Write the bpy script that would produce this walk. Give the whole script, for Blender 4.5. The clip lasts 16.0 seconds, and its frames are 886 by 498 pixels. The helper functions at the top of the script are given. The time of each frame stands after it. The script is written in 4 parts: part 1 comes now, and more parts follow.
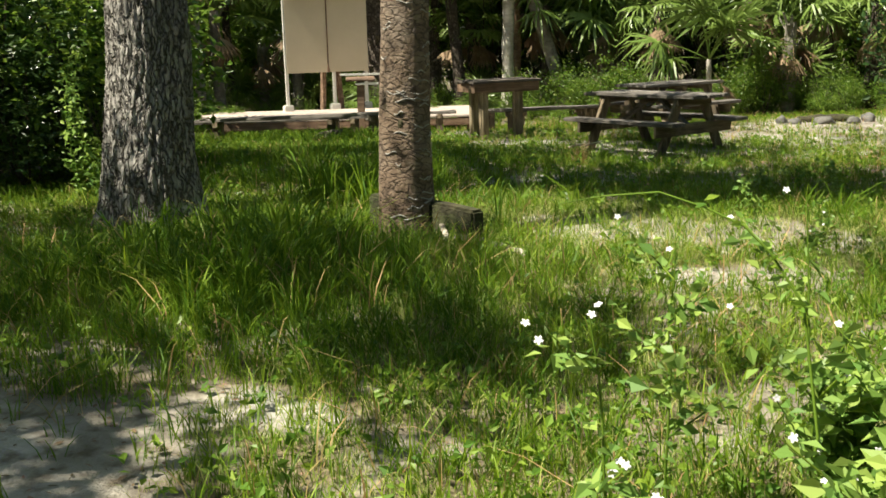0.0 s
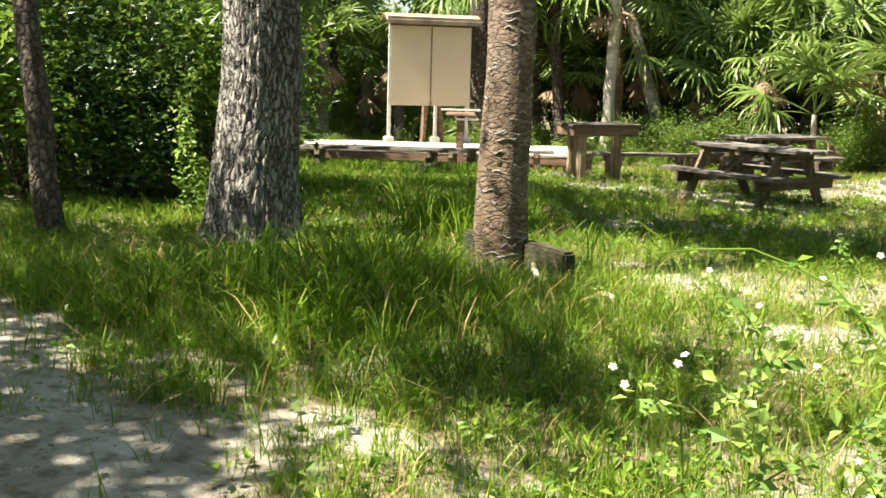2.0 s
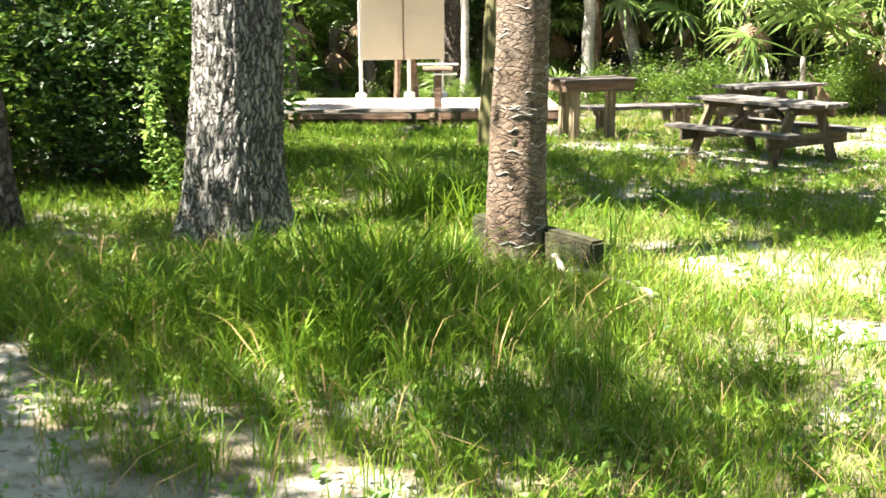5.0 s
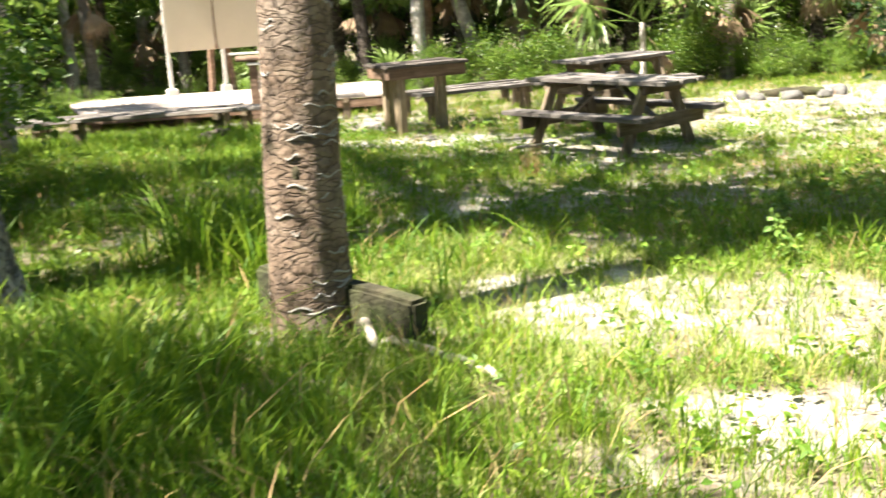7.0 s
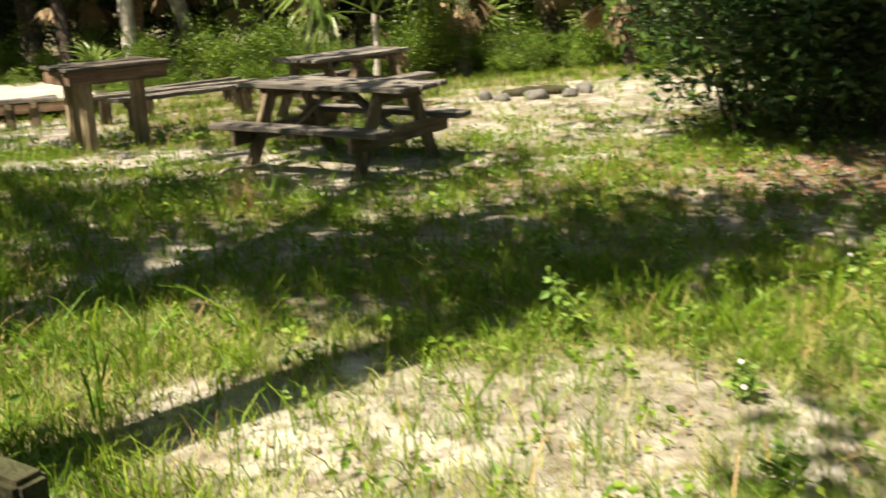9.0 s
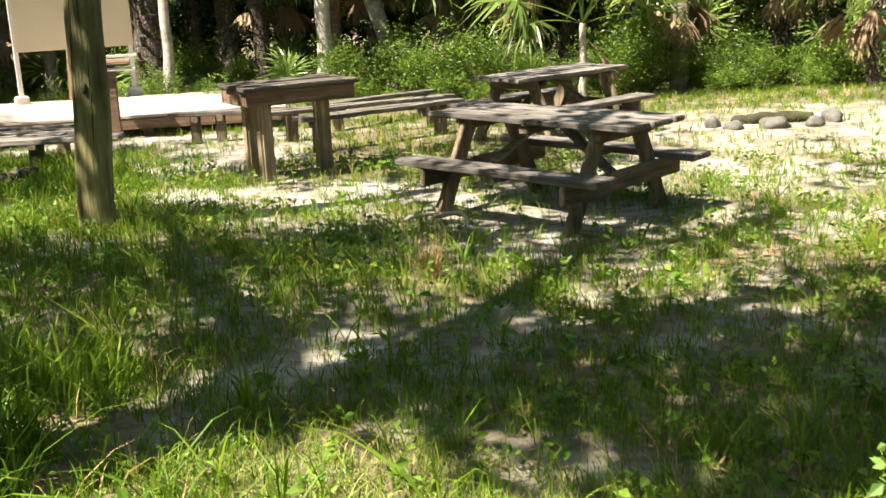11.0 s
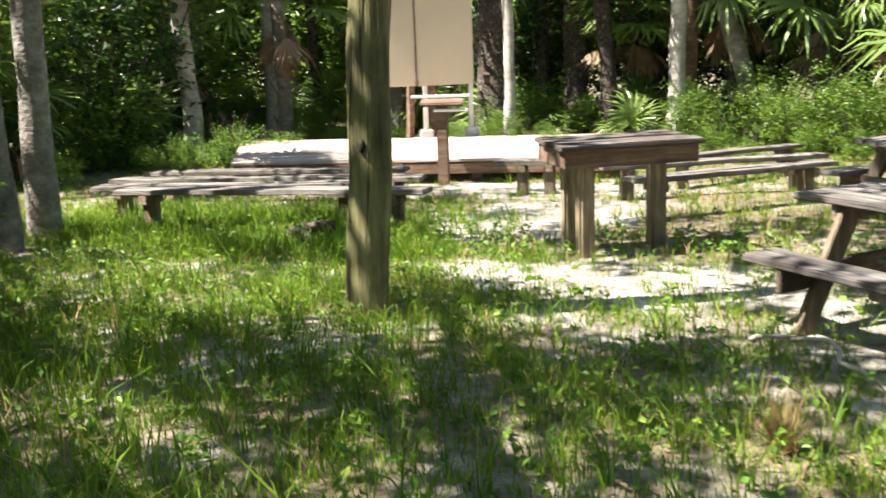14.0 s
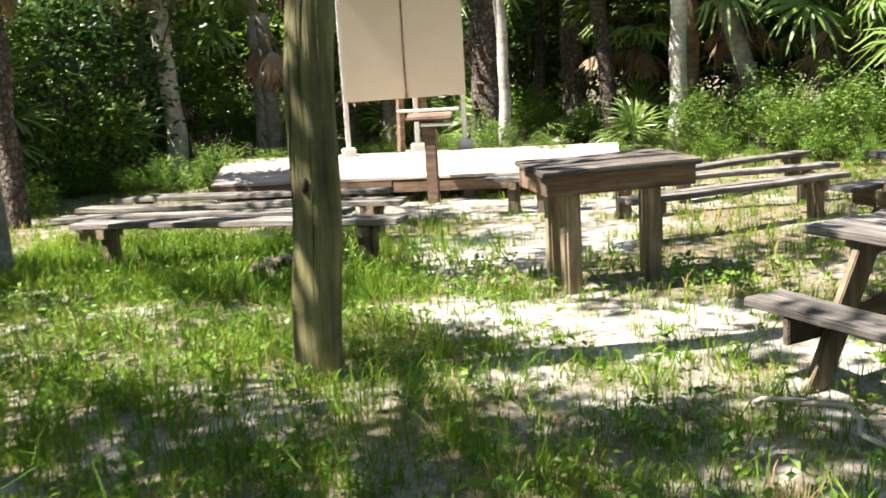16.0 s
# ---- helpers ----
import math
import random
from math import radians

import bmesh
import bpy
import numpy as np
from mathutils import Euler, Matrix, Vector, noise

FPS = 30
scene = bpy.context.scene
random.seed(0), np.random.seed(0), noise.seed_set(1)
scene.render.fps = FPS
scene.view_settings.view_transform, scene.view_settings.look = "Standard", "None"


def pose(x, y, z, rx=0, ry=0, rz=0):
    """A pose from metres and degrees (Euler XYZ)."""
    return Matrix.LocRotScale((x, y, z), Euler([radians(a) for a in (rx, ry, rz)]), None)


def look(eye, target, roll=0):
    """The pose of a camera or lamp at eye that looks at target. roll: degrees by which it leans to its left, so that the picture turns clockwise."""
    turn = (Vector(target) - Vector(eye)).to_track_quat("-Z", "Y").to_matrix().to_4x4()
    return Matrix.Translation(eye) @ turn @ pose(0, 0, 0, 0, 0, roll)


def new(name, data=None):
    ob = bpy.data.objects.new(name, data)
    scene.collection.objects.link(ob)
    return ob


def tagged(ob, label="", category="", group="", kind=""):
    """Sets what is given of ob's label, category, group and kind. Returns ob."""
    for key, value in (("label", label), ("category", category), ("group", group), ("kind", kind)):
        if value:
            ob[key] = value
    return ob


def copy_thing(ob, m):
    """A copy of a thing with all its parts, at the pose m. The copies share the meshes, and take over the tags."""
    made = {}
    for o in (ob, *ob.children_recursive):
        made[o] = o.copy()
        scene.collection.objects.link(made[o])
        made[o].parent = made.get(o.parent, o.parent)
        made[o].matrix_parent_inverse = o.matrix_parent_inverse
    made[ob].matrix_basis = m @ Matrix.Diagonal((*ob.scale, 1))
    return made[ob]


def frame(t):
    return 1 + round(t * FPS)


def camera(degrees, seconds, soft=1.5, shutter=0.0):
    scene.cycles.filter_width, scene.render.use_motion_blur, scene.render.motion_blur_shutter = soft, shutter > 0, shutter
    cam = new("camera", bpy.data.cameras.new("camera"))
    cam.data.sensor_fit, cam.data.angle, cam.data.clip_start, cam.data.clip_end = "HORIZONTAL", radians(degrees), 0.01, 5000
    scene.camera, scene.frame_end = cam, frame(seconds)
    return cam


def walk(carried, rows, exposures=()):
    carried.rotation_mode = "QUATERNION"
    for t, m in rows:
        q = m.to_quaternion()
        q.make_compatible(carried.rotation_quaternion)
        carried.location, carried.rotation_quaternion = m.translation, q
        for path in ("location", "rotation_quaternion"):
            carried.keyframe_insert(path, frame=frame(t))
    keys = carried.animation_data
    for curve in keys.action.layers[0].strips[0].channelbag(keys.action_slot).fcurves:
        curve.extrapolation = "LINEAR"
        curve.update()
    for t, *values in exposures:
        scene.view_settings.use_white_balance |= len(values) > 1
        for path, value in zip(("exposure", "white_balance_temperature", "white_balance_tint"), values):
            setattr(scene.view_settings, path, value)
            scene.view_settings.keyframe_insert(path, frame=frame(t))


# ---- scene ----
cam = camera(45.0, 16.0, soft=1.5, shutter=0.4)
PATH = [
    (0, (3.9, -2.62, 1.6), (3.289, -0.758, 1.201), -1.5),
    (0.5, (3.905, -2.62, 1.605), (3.255, -0.762, 1.25), -0.7),
    (1, (3.91, -2.65, 1.61), (3.219, -0.802, 1.285), 0.0),
    (1.5, (3.92, -2.7, 1.62), (3.194, -0.866, 1.293), 0.8),
    (2, (3.92, -2.74, 1.63), (3.15, -0.925, 1.296), 1.6),
    (2.5, (3.9, -2.76, 1.64), (3.071, -0.974, 1.288), 2.0),
    (3, (3.86, -2.74, 1.66), (2.972, -0.989, 1.28), 2.3),
    (5.5, (3.157, -1.554, 1.799), (2.506, 0.285, 1.357), -1.0),
    (6, (3.092, -1.037, 1.795), (2.495, 0.818, 1.344), -1.7),
    (6.5, (3.014, -0.509, 1.805), (2.498, 1.367, 1.342), -2.3),
    (7, (3.007, 0.014, 1.8), (2.558, 1.903, 1.319), -3.1),
    (7.5, (3.133, 0.453, 1.845), (3.15, 2.382, 1.32), -1.5),
    (8, (3.044, 0.827, 1.819), (3.489, 2.693, 1.251), 0.1),
    (8.5, (2.982, 1.356, 1.771), (3.255, 3.258, 1.219), -0.9),
    (9, (2.957, 1.926, 1.761), (2.978, 3.857, 1.239), -2.3),
    (9.5, (2.885, 2.489, 1.747), (2.735, 4.417, 1.237), -2.7),
    (12, (2.637, 4.136, 1.839), (2.095, 5.997, 1.346), -2.7),
    (12.5, (2.599, 4.487, 1.812), (1.868, 6.288, 1.343), -3.1),
    (13, (2.516, 4.779, 1.799), (1.726, 6.56, 1.347), -2.6),
    (13.5, (2.443, 5.037, 1.801), (1.652, 6.822, 1.367), -1.7),
    (14, (2.359, 5.311, 1.8), (1.43, 7.032, 1.382), -2.0),
    (14.5, (2.328, 5.509, 1.813), (1.343, 7.201, 1.404), -2.4),
    (15, (2.333, 5.678, 1.827), (1.332, 7.36, 1.416), -2.8),
    (15.5, (2.308, 5.893, 1.844), (1.303, 7.572, 1.432), -3.3),
    (16, (2.224, 6.153, 1.855), (1.277, 7.866, 1.446), -3.5),
]
walk(cam, [(t, look(eye, target, roll)) for t, eye, target, roll in PATH],
     exposures=[(0, 1.2, 7000, 5), (0.7, 1.55, 7000, 7), (1.5, 1.85, 7000, 8), (3.0, 2.2, 6900, 8), (5.3, 2.65, 6600, 10), (7.0, 2.4, 6700, 11), (8.0, 1.7, 7700, 11), (9.5, 1.4, 7700, 8),
                (11.8, 2.05, 6800, 11), (16.0, 2.1, 6400, 12)])

# ---------------------------------------------------------------- light
SUN = Vector((-0.40, -0.34, 0.85)).normalized()
world = bpy.data.worlds.new("world")
scene.world = world
world.use_nodes = True
wn = world.node_tree.nodes
sky = wn.new("ShaderNodeTexSky")
sky.sky_type, sky.sun_disc = "NISHITA", False
sky.sun_elevation = math.asin(SUN.z)
sky.sun_rotation = math.atan2(SUN.x, SUN.y)
world.node_tree.links.new(sky.outputs[0], wn["Background"].inputs[0])
wn["Background"].inputs[1].default_value = 0.05
sun = new("sun", bpy.data.lights.new("sun", "SUN"))
sun.data.energy, sun.data.angle, sun.data.color = 5.0, radians(0.55), (1.0, 0.95, 0.85)
sun.matrix_world = look(SUN * 40, (0, 0, 0))

# ---------------------------------------------------------------- materials


def mat(name, colors, scale=(4, 4, 4), rough=0.8, bump=0.3, bump_scale=40.0, vary=0.0, island=0.0, translucent=0.0,
        detail=6.0, wave=None, coords="Object", spec=0.3, stain=0.0, stain_scale=1.0, depth=0.02, stain_color=(0.03, 0.025, 0.02)):
    """Noise-driven colour ramp with finer relief; vary: per object, island: per loose piece, translucent: share of light let through."""
    m = bpy.data.materials.new(name)
    m.use_nodes = True
    t = m.node_tree
    n, l = t.nodes, t.links
    b = n["Principled BSDF"]
    tc = n.new("ShaderNodeTexCoord")
    mp = n.new("ShaderNodeMapping")
    mp.inputs["Scale"].default_value = scale
    l.new(tc.outputs[coords], mp.inputs[0])
    no = n.new("ShaderNodeTexNoise")
    no.inputs["Scale"].default_value, no.inputs["Detail"].default_value, no.inputs["Roughness"].default_value = 1.0, detail, 0.65
    l.new(mp.outputs[0], no.inputs["Vector"])
    r = n.new("ShaderNodeValToRGB")
    e = r.color_ramp.elements
    while len(e) < len(colors):
        e.new(0.5)
    for i, c in enumerate(colors):
        e[i].position = 0.28 + 0.44 * i / max(1, len(colors) - 1)
        e[i].color = (*c, 1)
    l.new(no.outputs["Fac"], r.inputs[0])
    col = r.outputs[0]
    if stain:
        s2 = n.new("ShaderNodeTexNoise")
        s2.inputs["Scale"].default_value, s2.inputs["Detail"].default_value = stain_scale, 5
        l.new(tc.outputs[coords], s2.inputs["Vector"])
        mr = n.new("ShaderNodeMapRange")
        mr.inputs["From Min"].default_value, mr.inputs["From Max"].default_value = 0.48, 0.68
        mr.inputs["To Max"].default_value = stain
        l.new(s2.outputs["Fac"], mr.inputs[0])
        mx = n.new("ShaderNodeMix")
        mx.data_type = "RGBA"
        l.new(mr.outputs[0], mx.inputs[0])
        l.new(col, mx.inputs[6])
        mx.inputs[7].default_value = (*stain_color, 1)
        col = mx.outputs[2]
    if vary or island:
        if island:
            src = n.new("ShaderNodeNewGeometry").outputs["Random Per Island"]
        else:
            src = n.new("ShaderNodeObjectInfo").outputs["Random"]
        k = island or vary
        mr = n.new("ShaderNodeMapRange")
        mr.inputs["To Min"].default_value, mr.inputs["To Max"].default_value = 1 - k, 1 + k
        l.new(src, mr.inputs[0])
        hs = n.new("ShaderNodeHueSaturation")
        l.new(mr.outputs[0], hs.inputs["Value"])
        if island:
            mh = n.new("ShaderNodeMapRange")
            mh.inputs["To Min"].default_value, mh.inputs["To Max"].default_value = 0.525, 0.475
            l.new(src, mh.inputs[0])
            l.new(mh.outputs[0], hs.inputs["Hue"])
        l.new(col, hs.inputs["Color"])
        col = hs.outputs[0]
    l.new(col, b.inputs["Base Color"])
    b.inputs["Roughness"].default_value = rough
    b.inputs["Specular IOR Level"].default_value = spec
    if bump:
        bn = n.new("ShaderNodeTexNoise")
        bn.inputs["Scale"].default_value, bn.inputs["Detail"].default_value = bump_scale, 5
        if wave:
            mw = n.new("ShaderNodeMapping")
            mw.inputs["Scale"].default_value = wave
            l.new(tc.outputs[coords], mw.inputs[0])
            l.new(mw.outputs[0], bn.inputs["Vector"])
        else:
            l.new(tc.outputs[coords], bn.inputs["Vector"])
        bp = n.new("ShaderNodeBump")
        bp.inputs["Strength"].default_value, bp.inputs["Distance"].default_value = bump, depth
        l.new(bn.outputs["Fac"], bp.inputs["Height"])
        l.new(bp.outputs[0], b.inputs["Normal"])
    if translucent:
        tr = n.new("ShaderNodeBsdfTranslucent")
        l.new(col, tr.inputs[0])
        ms = n.new("ShaderNodeMixShader")
        ms.inputs[0].default_value = translucent
        l.new(b.outputs[0], ms.inputs[1])
        l.new(tr.outputs[0], ms.inputs[2])
        l.new(ms.outputs[0], n["Material Output"].inputs[0])
    return m


M_GROUND = mat("sandy soil", [(0.14, 0.12, 0.09), (0.34, 0.31, 0.265), (0.60, 0.57, 0.53)], (1.1, 1.1, 1.1), 0.95, 0.7, 60,
               detail=9, stain=0.75, stain_scale=9.0, stain_color=(0.10, 0.07, 0.04), depth=0.03)
M_WOOD = mat("weathered wood", [(0.06, 0.052, 0.046), (0.165, 0.145, 0.13), (0.31, 0.285, 0.255)], (1.6, 38, 38), 0.85, 0.5, 1.0,
             vary=0.25, wave=(4, 90, 90), stain=0.7, stain_scale=2.5)
M_WOODV = mat("weathered wood upright", [(0.08, 0.058, 0.038), (0.19, 0.145, 0.095), (0.32, 0.26, 0.185)], (22, 22, 2.2), 0.85, 0.5, 1.0,
              vary=0.25, wave=(90, 90, 4), stain=0.7, stain_scale=2.5)
M_DARKTOP = mat("dark weathered tabletop wood", [(0.035, 0.028, 0.023), (0.085, 0.07, 0.06), (0.18, 0.155, 0.135)], (1.6, 34, 34), 0.85, 0.5, 1.0,
                vary=0.25, wave=(4, 90, 90), stain=0.5, stain_scale=3)
# paler and yellower than other uprights: sun on the legs put into the colour
M_POST = mat("sunlit-toned upright post wood", [(0.10, 0.075, 0.045), (0.24, 0.19, 0.125), (0.40, 0.33, 0.24)], (22, 22, 2.2), 0.85, 0.5, 1.0,
             vary=0.25, wave=(90, 90, 4), stain=0.6, stain_scale=2.5)
M_WOODY = mat("weathered wood crosswise", [(0.08, 0.058, 0.038), (0.19, 0.145, 0.095), (0.32, 0.26, 0.185)], (22, 2.2, 22), 0.85, 0.5, 1.0,
              vary=0.25, wave=(90, 4, 90), stain=0.7, stain_scale=2.5)
M_WOOD2 = mat("brown stained wood", [(0.09, 0.055, 0.036), (0.19, 0.12, 0.08), (0.31, 0.215, 0.15)], (2, 18, 18), 0.85, 0.4, 1.0,
              vary=0.2, wave=(4, 80, 80), stain=0.5, stain_scale=3)
M_DECK = mat("sun-bleached deck wood", [(0.30, 0.23, 0.19), (0.48, 0.40, 0.35), (0.62, 0.55, 0.50)], (1.5, 20, 20), 0.85, 0.4, 1.0,
             vary=0.15, wave=(4, 80, 80), stain=0.4, stain_scale=1.5, stain_color=(0.2, 0.15, 0.12))
M_POLE = mat("mossy pole wood", [(0.065, 0.055, 0.028), (0.20, 0.18, 0.08), (0.36, 0.33, 0.15)], (14, 14, 1.2), 0.9, 0.7, 1.0,
             wave=(60, 60, 3), stain=0.85, stain_scale=2.2, stain_color=(0.035, 0.028, 0.02))
M_PANEL = mat("tan painted panel", [(0.53, 0.455, 0.33), (0.57, 0.49, 0.36)], (3, 3, 3), 0.6, 0.08, 30)
M_ROOF = mat("weathered roof board", [(0.25, 0.19, 0.13), (0.42, 0.34, 0.25)], (2, 12, 12), 0.85, 0.3, 30, stain=0.5, stain_scale=2)
M_CONC = mat("white painted concrete", [(0.55, 0.53, 0.48), (0.72, 0.70, 0.66)], (6, 6, 6), 0.9, 0.3, 50)
M_METAL = mat("grey galvanised metal", [(0.30, 0.30, 0.29), (0.42, 0.42, 0.40)], (5, 5, 5), 0.5, 0.05, 30)
M_OAK = mat("oak bark", [(0.18, 0.165, 0.15), (0.34, 0.32, 0.295), (0.50, 0.475, 0.44)], (22, 22, 9), 0.95, 1.0, 1.0,
            wave=(40, 40, 12), depth=0.03, stain=0.4, stain_scale=1.3)
M_PALM = mat("palm bark", [(0.085, 0.06, 0.042), (0.18, 0.125, 0.088), (0.30, 0.23, 0.17)], (7, 7, 9), 0.95, 0.8, 1.0,
             wave=(40, 40, 32), depth=0.02, stain=0.5, stain_scale=3.0, stain_color=(0.22, 0.19, 0.16))
M_SCAR = mat("grey scar ridge", [(0.25, 0.23, 0.20), (0.42, 0.40, 0.37)], (20, 20, 20), 0.9, 0.4, 60, stain=0.6, stain_scale=9)
M_BARK = mat("grey-brown bark", [(0.05, 0.04, 0.03), (0.13, 0.105, 0.085), (0.26, 0.22, 0.19)], (6, 6, 8), 0.95, 1.0, 1.0,
             vary=0.3, wave=(20, 20, 25), depth=0.03, stain=0.5, stain_scale=1.2)
M_PALE = mat("pale palm bark", [(0.28, 0.245, 0.205), (0.49, 0.45, 0.395), (0.64, 0.60, 0.55)], (6, 6, 10), 0.95, 0.8, 1.0,
             wave=(15, 15, 50), depth=0.02, stain=0.5, stain_scale=1.6)
# lighter than the grey-brown bark; the trunks' sunlit tone is put into the colour
M_GREY = mat("sunlit-toned grey bark", [(0.11, 0.095, 0.08), (0.23, 0.205, 0.175), (0.37, 0.34, 0.30)], (6, 6, 9), 0.95, 0.9, 1.0, vary=0.2,
             wave=(20, 20, 30), depth=0.025, stain=0.5, stain_scale=1.4)
M_WEED = mat("pale weed leaf", [(0.17, 0.29, 0.055), (0.28, 0.41, 0.10)], (0.8, 0.8, 0.8), 0.45, 0, island=0.3, translucent=0.4, spec=0.4)
M_GRASS = mat("grass", [(0.08, 0.16, 0.010), (0.145, 0.25, 0.018), (0.24, 0.33, 0.04)], (0.6, 0.6, 0.6), 0.55, 0, island=0.35, translucent=0.4)
M_STRAW = mat("dry straw", [(0.30, 0.20, 0.07), (0.45, 0.34, 0.16)], (5, 5, 5), 0.8, 0, island=0.3, translucent=0.2)
M_LEAF = mat("broad leaf", [(0.085, 0.16, 0.017), (0.18, 0.285, 0.04)], (0.8, 0.8, 0.8), 0.42, 0, island=0.4, translucent=0.45, spec=0.5)
M_DARKLEAF = mat("dark glossy leaf", [(0.03, 0.068, 0.016), (0.06, 0.118, 0.026)], (0.8, 0.8, 0.8), 0.35, 0, island=0.4, translucent=0.3, spec=0.5)
M_BRIGHT = mat("light green leaf", [(0.11, 0.21, 0.02), (0.20, 0.32, 0.045)], (0.8, 0.8, 0.8), 0.45, 0, island=0.35, translucent=0.4, spec=0.4)
M_FROND = mat("palm frond", [(0.09, 0.165, 0.03), (0.19, 0.27, 0.065)], (1, 1, 1), 0.36, 0, island=0.25, translucent=0.3, spec=0.5)
M_DEADFROND = mat("dead palm frond", [(0.20, 0.135, 0.075), (0.38, 0.28, 0.18)], (2, 2, 2), 0.8, 0, island=0.3, translucent=0.15)
M_LITTER = mat("dead leaf", [(0.17, 0.08, 0.042), (0.36, 0.205, 0.12)], (3, 3, 3), 0.8, 0, island=0.5)
M_OLDLEAF = mat("old dead leaf", [(0.13, 0.08, 0.045), (0.27, 0.19, 0.12)], (3, 3, 3), 0.8, 0, island=0.5)
M_PALEGRASS = mat("short sun-bleached grass", [(0.26, 0.32, 0.07), (0.44, 0.45, 0.19)], (3, 3, 3), 0.7, 0, island=0.3, translucent=0.3)
M_PETAL = mat("white petal", [(0.75, 0.72, 0.78), (0.85, 0.83, 0.86)], (5, 5, 5), 0.6, 0, translucent=0.3)
M_STICK = mat("bleached stick", [(0.28, 0.23, 0.18), (0.50, 0.45, 0.38)], (8, 8, 8), 0.9, 0.4, 50)
M_STONE = mat("grey stone", [(0.06, 0.057, 0.05), (0.13, 0.125, 0.115), (0.22, 0.21, 0.195)], (7, 7, 7), 0.9, 0.5, 40, stain=0.4, stain_scale=6)
M_MOSS = mat("dark mossy log", [(0.02, 0.02, 0.012), (0.05, 0.045, 0.025), (0.10, 0.08, 0.05)], (8, 8, 8), 0.95, 0.8, 40, stain=0.5,
             stain_scale=4, stain_color=(0.05, 0.08, 0.02))

def fissured(m, scale, dark, reach, bump, depth):
    """Adds sunken, darker seams between raised plates of bark to a material."""
    n, l = m.node_tree.nodes, m.node_tree.links
    b = n["Principled BSDF"]
    tc = n.new("ShaderNodeTexCoord")
    no = n.new("ShaderNodeTexNoise")
    no.inputs["Scale"].default_value, no.inputs["Detail"].default_value = 7, 4
    l.new(tc.outputs["Object"], no.inputs["Vector"])
    ad = n.new("ShaderNodeMixRGB")
    ad.blend_type = "LINEAR_LIGHT"
    ad.inputs[0].default_value = 0.07
    l.new(tc.outputs["Object"], ad.inputs[1])
    l.new(no.outputs["Color"], ad.inputs[2])
    mp = n.new("ShaderNodeMapping")
    mp.inputs["Scale"].default_value = scale
    l.new(ad.outputs[0], mp.inputs[0])
    vo = n.new("ShaderNodeTexVoronoi")
    vo.feature = "DISTANCE_TO_EDGE"
    vo.inputs["Scale"].default_value = 1.0
    l.new(mp.outputs[0], vo.inputs["Vector"])
    mr = n.new("ShaderNodeMapRange")
    mr.inputs["From Max"].default_value = reach
    l.new(vo.outputs["Distance"], mr.inputs[0])
    mx = n.new("ShaderNodeMix")
    mx.data_type = "RGBA"
    mx.inputs[6].default_value = (*dark, 1)
    l.new(mr.outputs[0], mx.inputs[0])
    l.new(b.inputs["Base Color"].links[0].from_socket, mx.inputs[7])
    l.new(mx.outputs[2], b.inputs["Base Color"])
    bp = n.new("ShaderNodeBump")
    bp.inputs["Strength"].default_value, bp.inputs["Distance"].default_value = bump, depth
    l.new(mr.outputs[0], bp.inputs["Height"])
    l.new(b.inputs["Normal"].links[0].from_socket, bp.inputs["Normal"])
    l.new(bp.outputs[0], b.inputs["Normal"])


def worn_sand(m, soil):
    """Mixes darker leafy soil into the sand wherever the sheet's worn value is low."""
    n, l = m.node_tree.nodes, m.node_tree.links
    b = n["Principled BSDF"]
    at = n.new("ShaderNodeAttribute")
    at.attribute_name = "worn"
    tc = n.new("ShaderNodeTexCoord")
    no = n.new("ShaderNodeTexNoise")
    no.inputs["Scale"].default_value, no.inputs["Detail"].default_value = 3.5, 8
    l.new(tc.outputs["Object"], no.inputs["Vector"])
    ad = n.new("ShaderNodeMath")
    l.new(at.outputs["Fac"], ad.inputs[0])
    l.new(no.outputs["Fac"], ad.inputs[1])
    mr = n.new("ShaderNodeMapRange")
    mr.inputs["From Min"].default_value, mr.inputs["From Max"].default_value = 0.58, 1.05
    l.new(ad.outputs[0], mr.inputs[0])
    r = n.new("ShaderNodeValToRGB")
    r.color_ramp.elements[0].position, r.color_ramp.elements[1].position = 0.3, 0.7
    r.color_ramp.elements[0].color, r.color_ramp.elements[1].color = (*soil[0], 1), (*soil[1], 1)
    n2 = n.new("ShaderNodeTexNoise")
    n2.inputs["Scale"].default_value, n2.inputs["Detail"].default_value = 14, 8
    l.new(tc.outputs["Object"], n2.inputs["Vector"])
    l.new(n2.outputs["Fac"], r.inputs[0])
    mx = n.new("ShaderNodeMix")
    mx.data_type = "RGBA"
    l.new(mr.outputs[0], mx.inputs[0])
    l.new(r.outputs[0], mx.inputs[6])
    l.new(b.inputs["Base Color"].links[0].from_socket, mx.inputs[7])
    l.new(mx.outputs[2], b.inputs["Base Color"])


worn_sand(M_GROUND, ((0.07, 0.062, 0.03), (0.25, 0.20, 0.125)))
fissured(M_OAK, (24, 24, 5), (0.10, 0.088, 0.076), 0.15, 1.0, 0.035)
fissured(M_PALM, (8, 8, 26), (0.08, 0.057, 0.042), 0.10, 0.7, 0.012)
fissured(M_BARK, (16, 16, 7), (0.04, 0.03, 0.024), 0.22, 0.8, 0.02)

# ---------------------------------------------------------------- builders
rng = np.random.default_rng(7)


def obj(name, bm, material, parent=None, smooth=False):
    me = bpy.data.meshes.new(name)
    bm.to_mesh(me)
    bm.free()
    me.materials.append(material)
    if smooth:
        me.polygons.foreach_set("use_smooth", np.ones(len(me.polygons), bool))
    ob = new(name, me)
    ob.parent = parent
    return ob


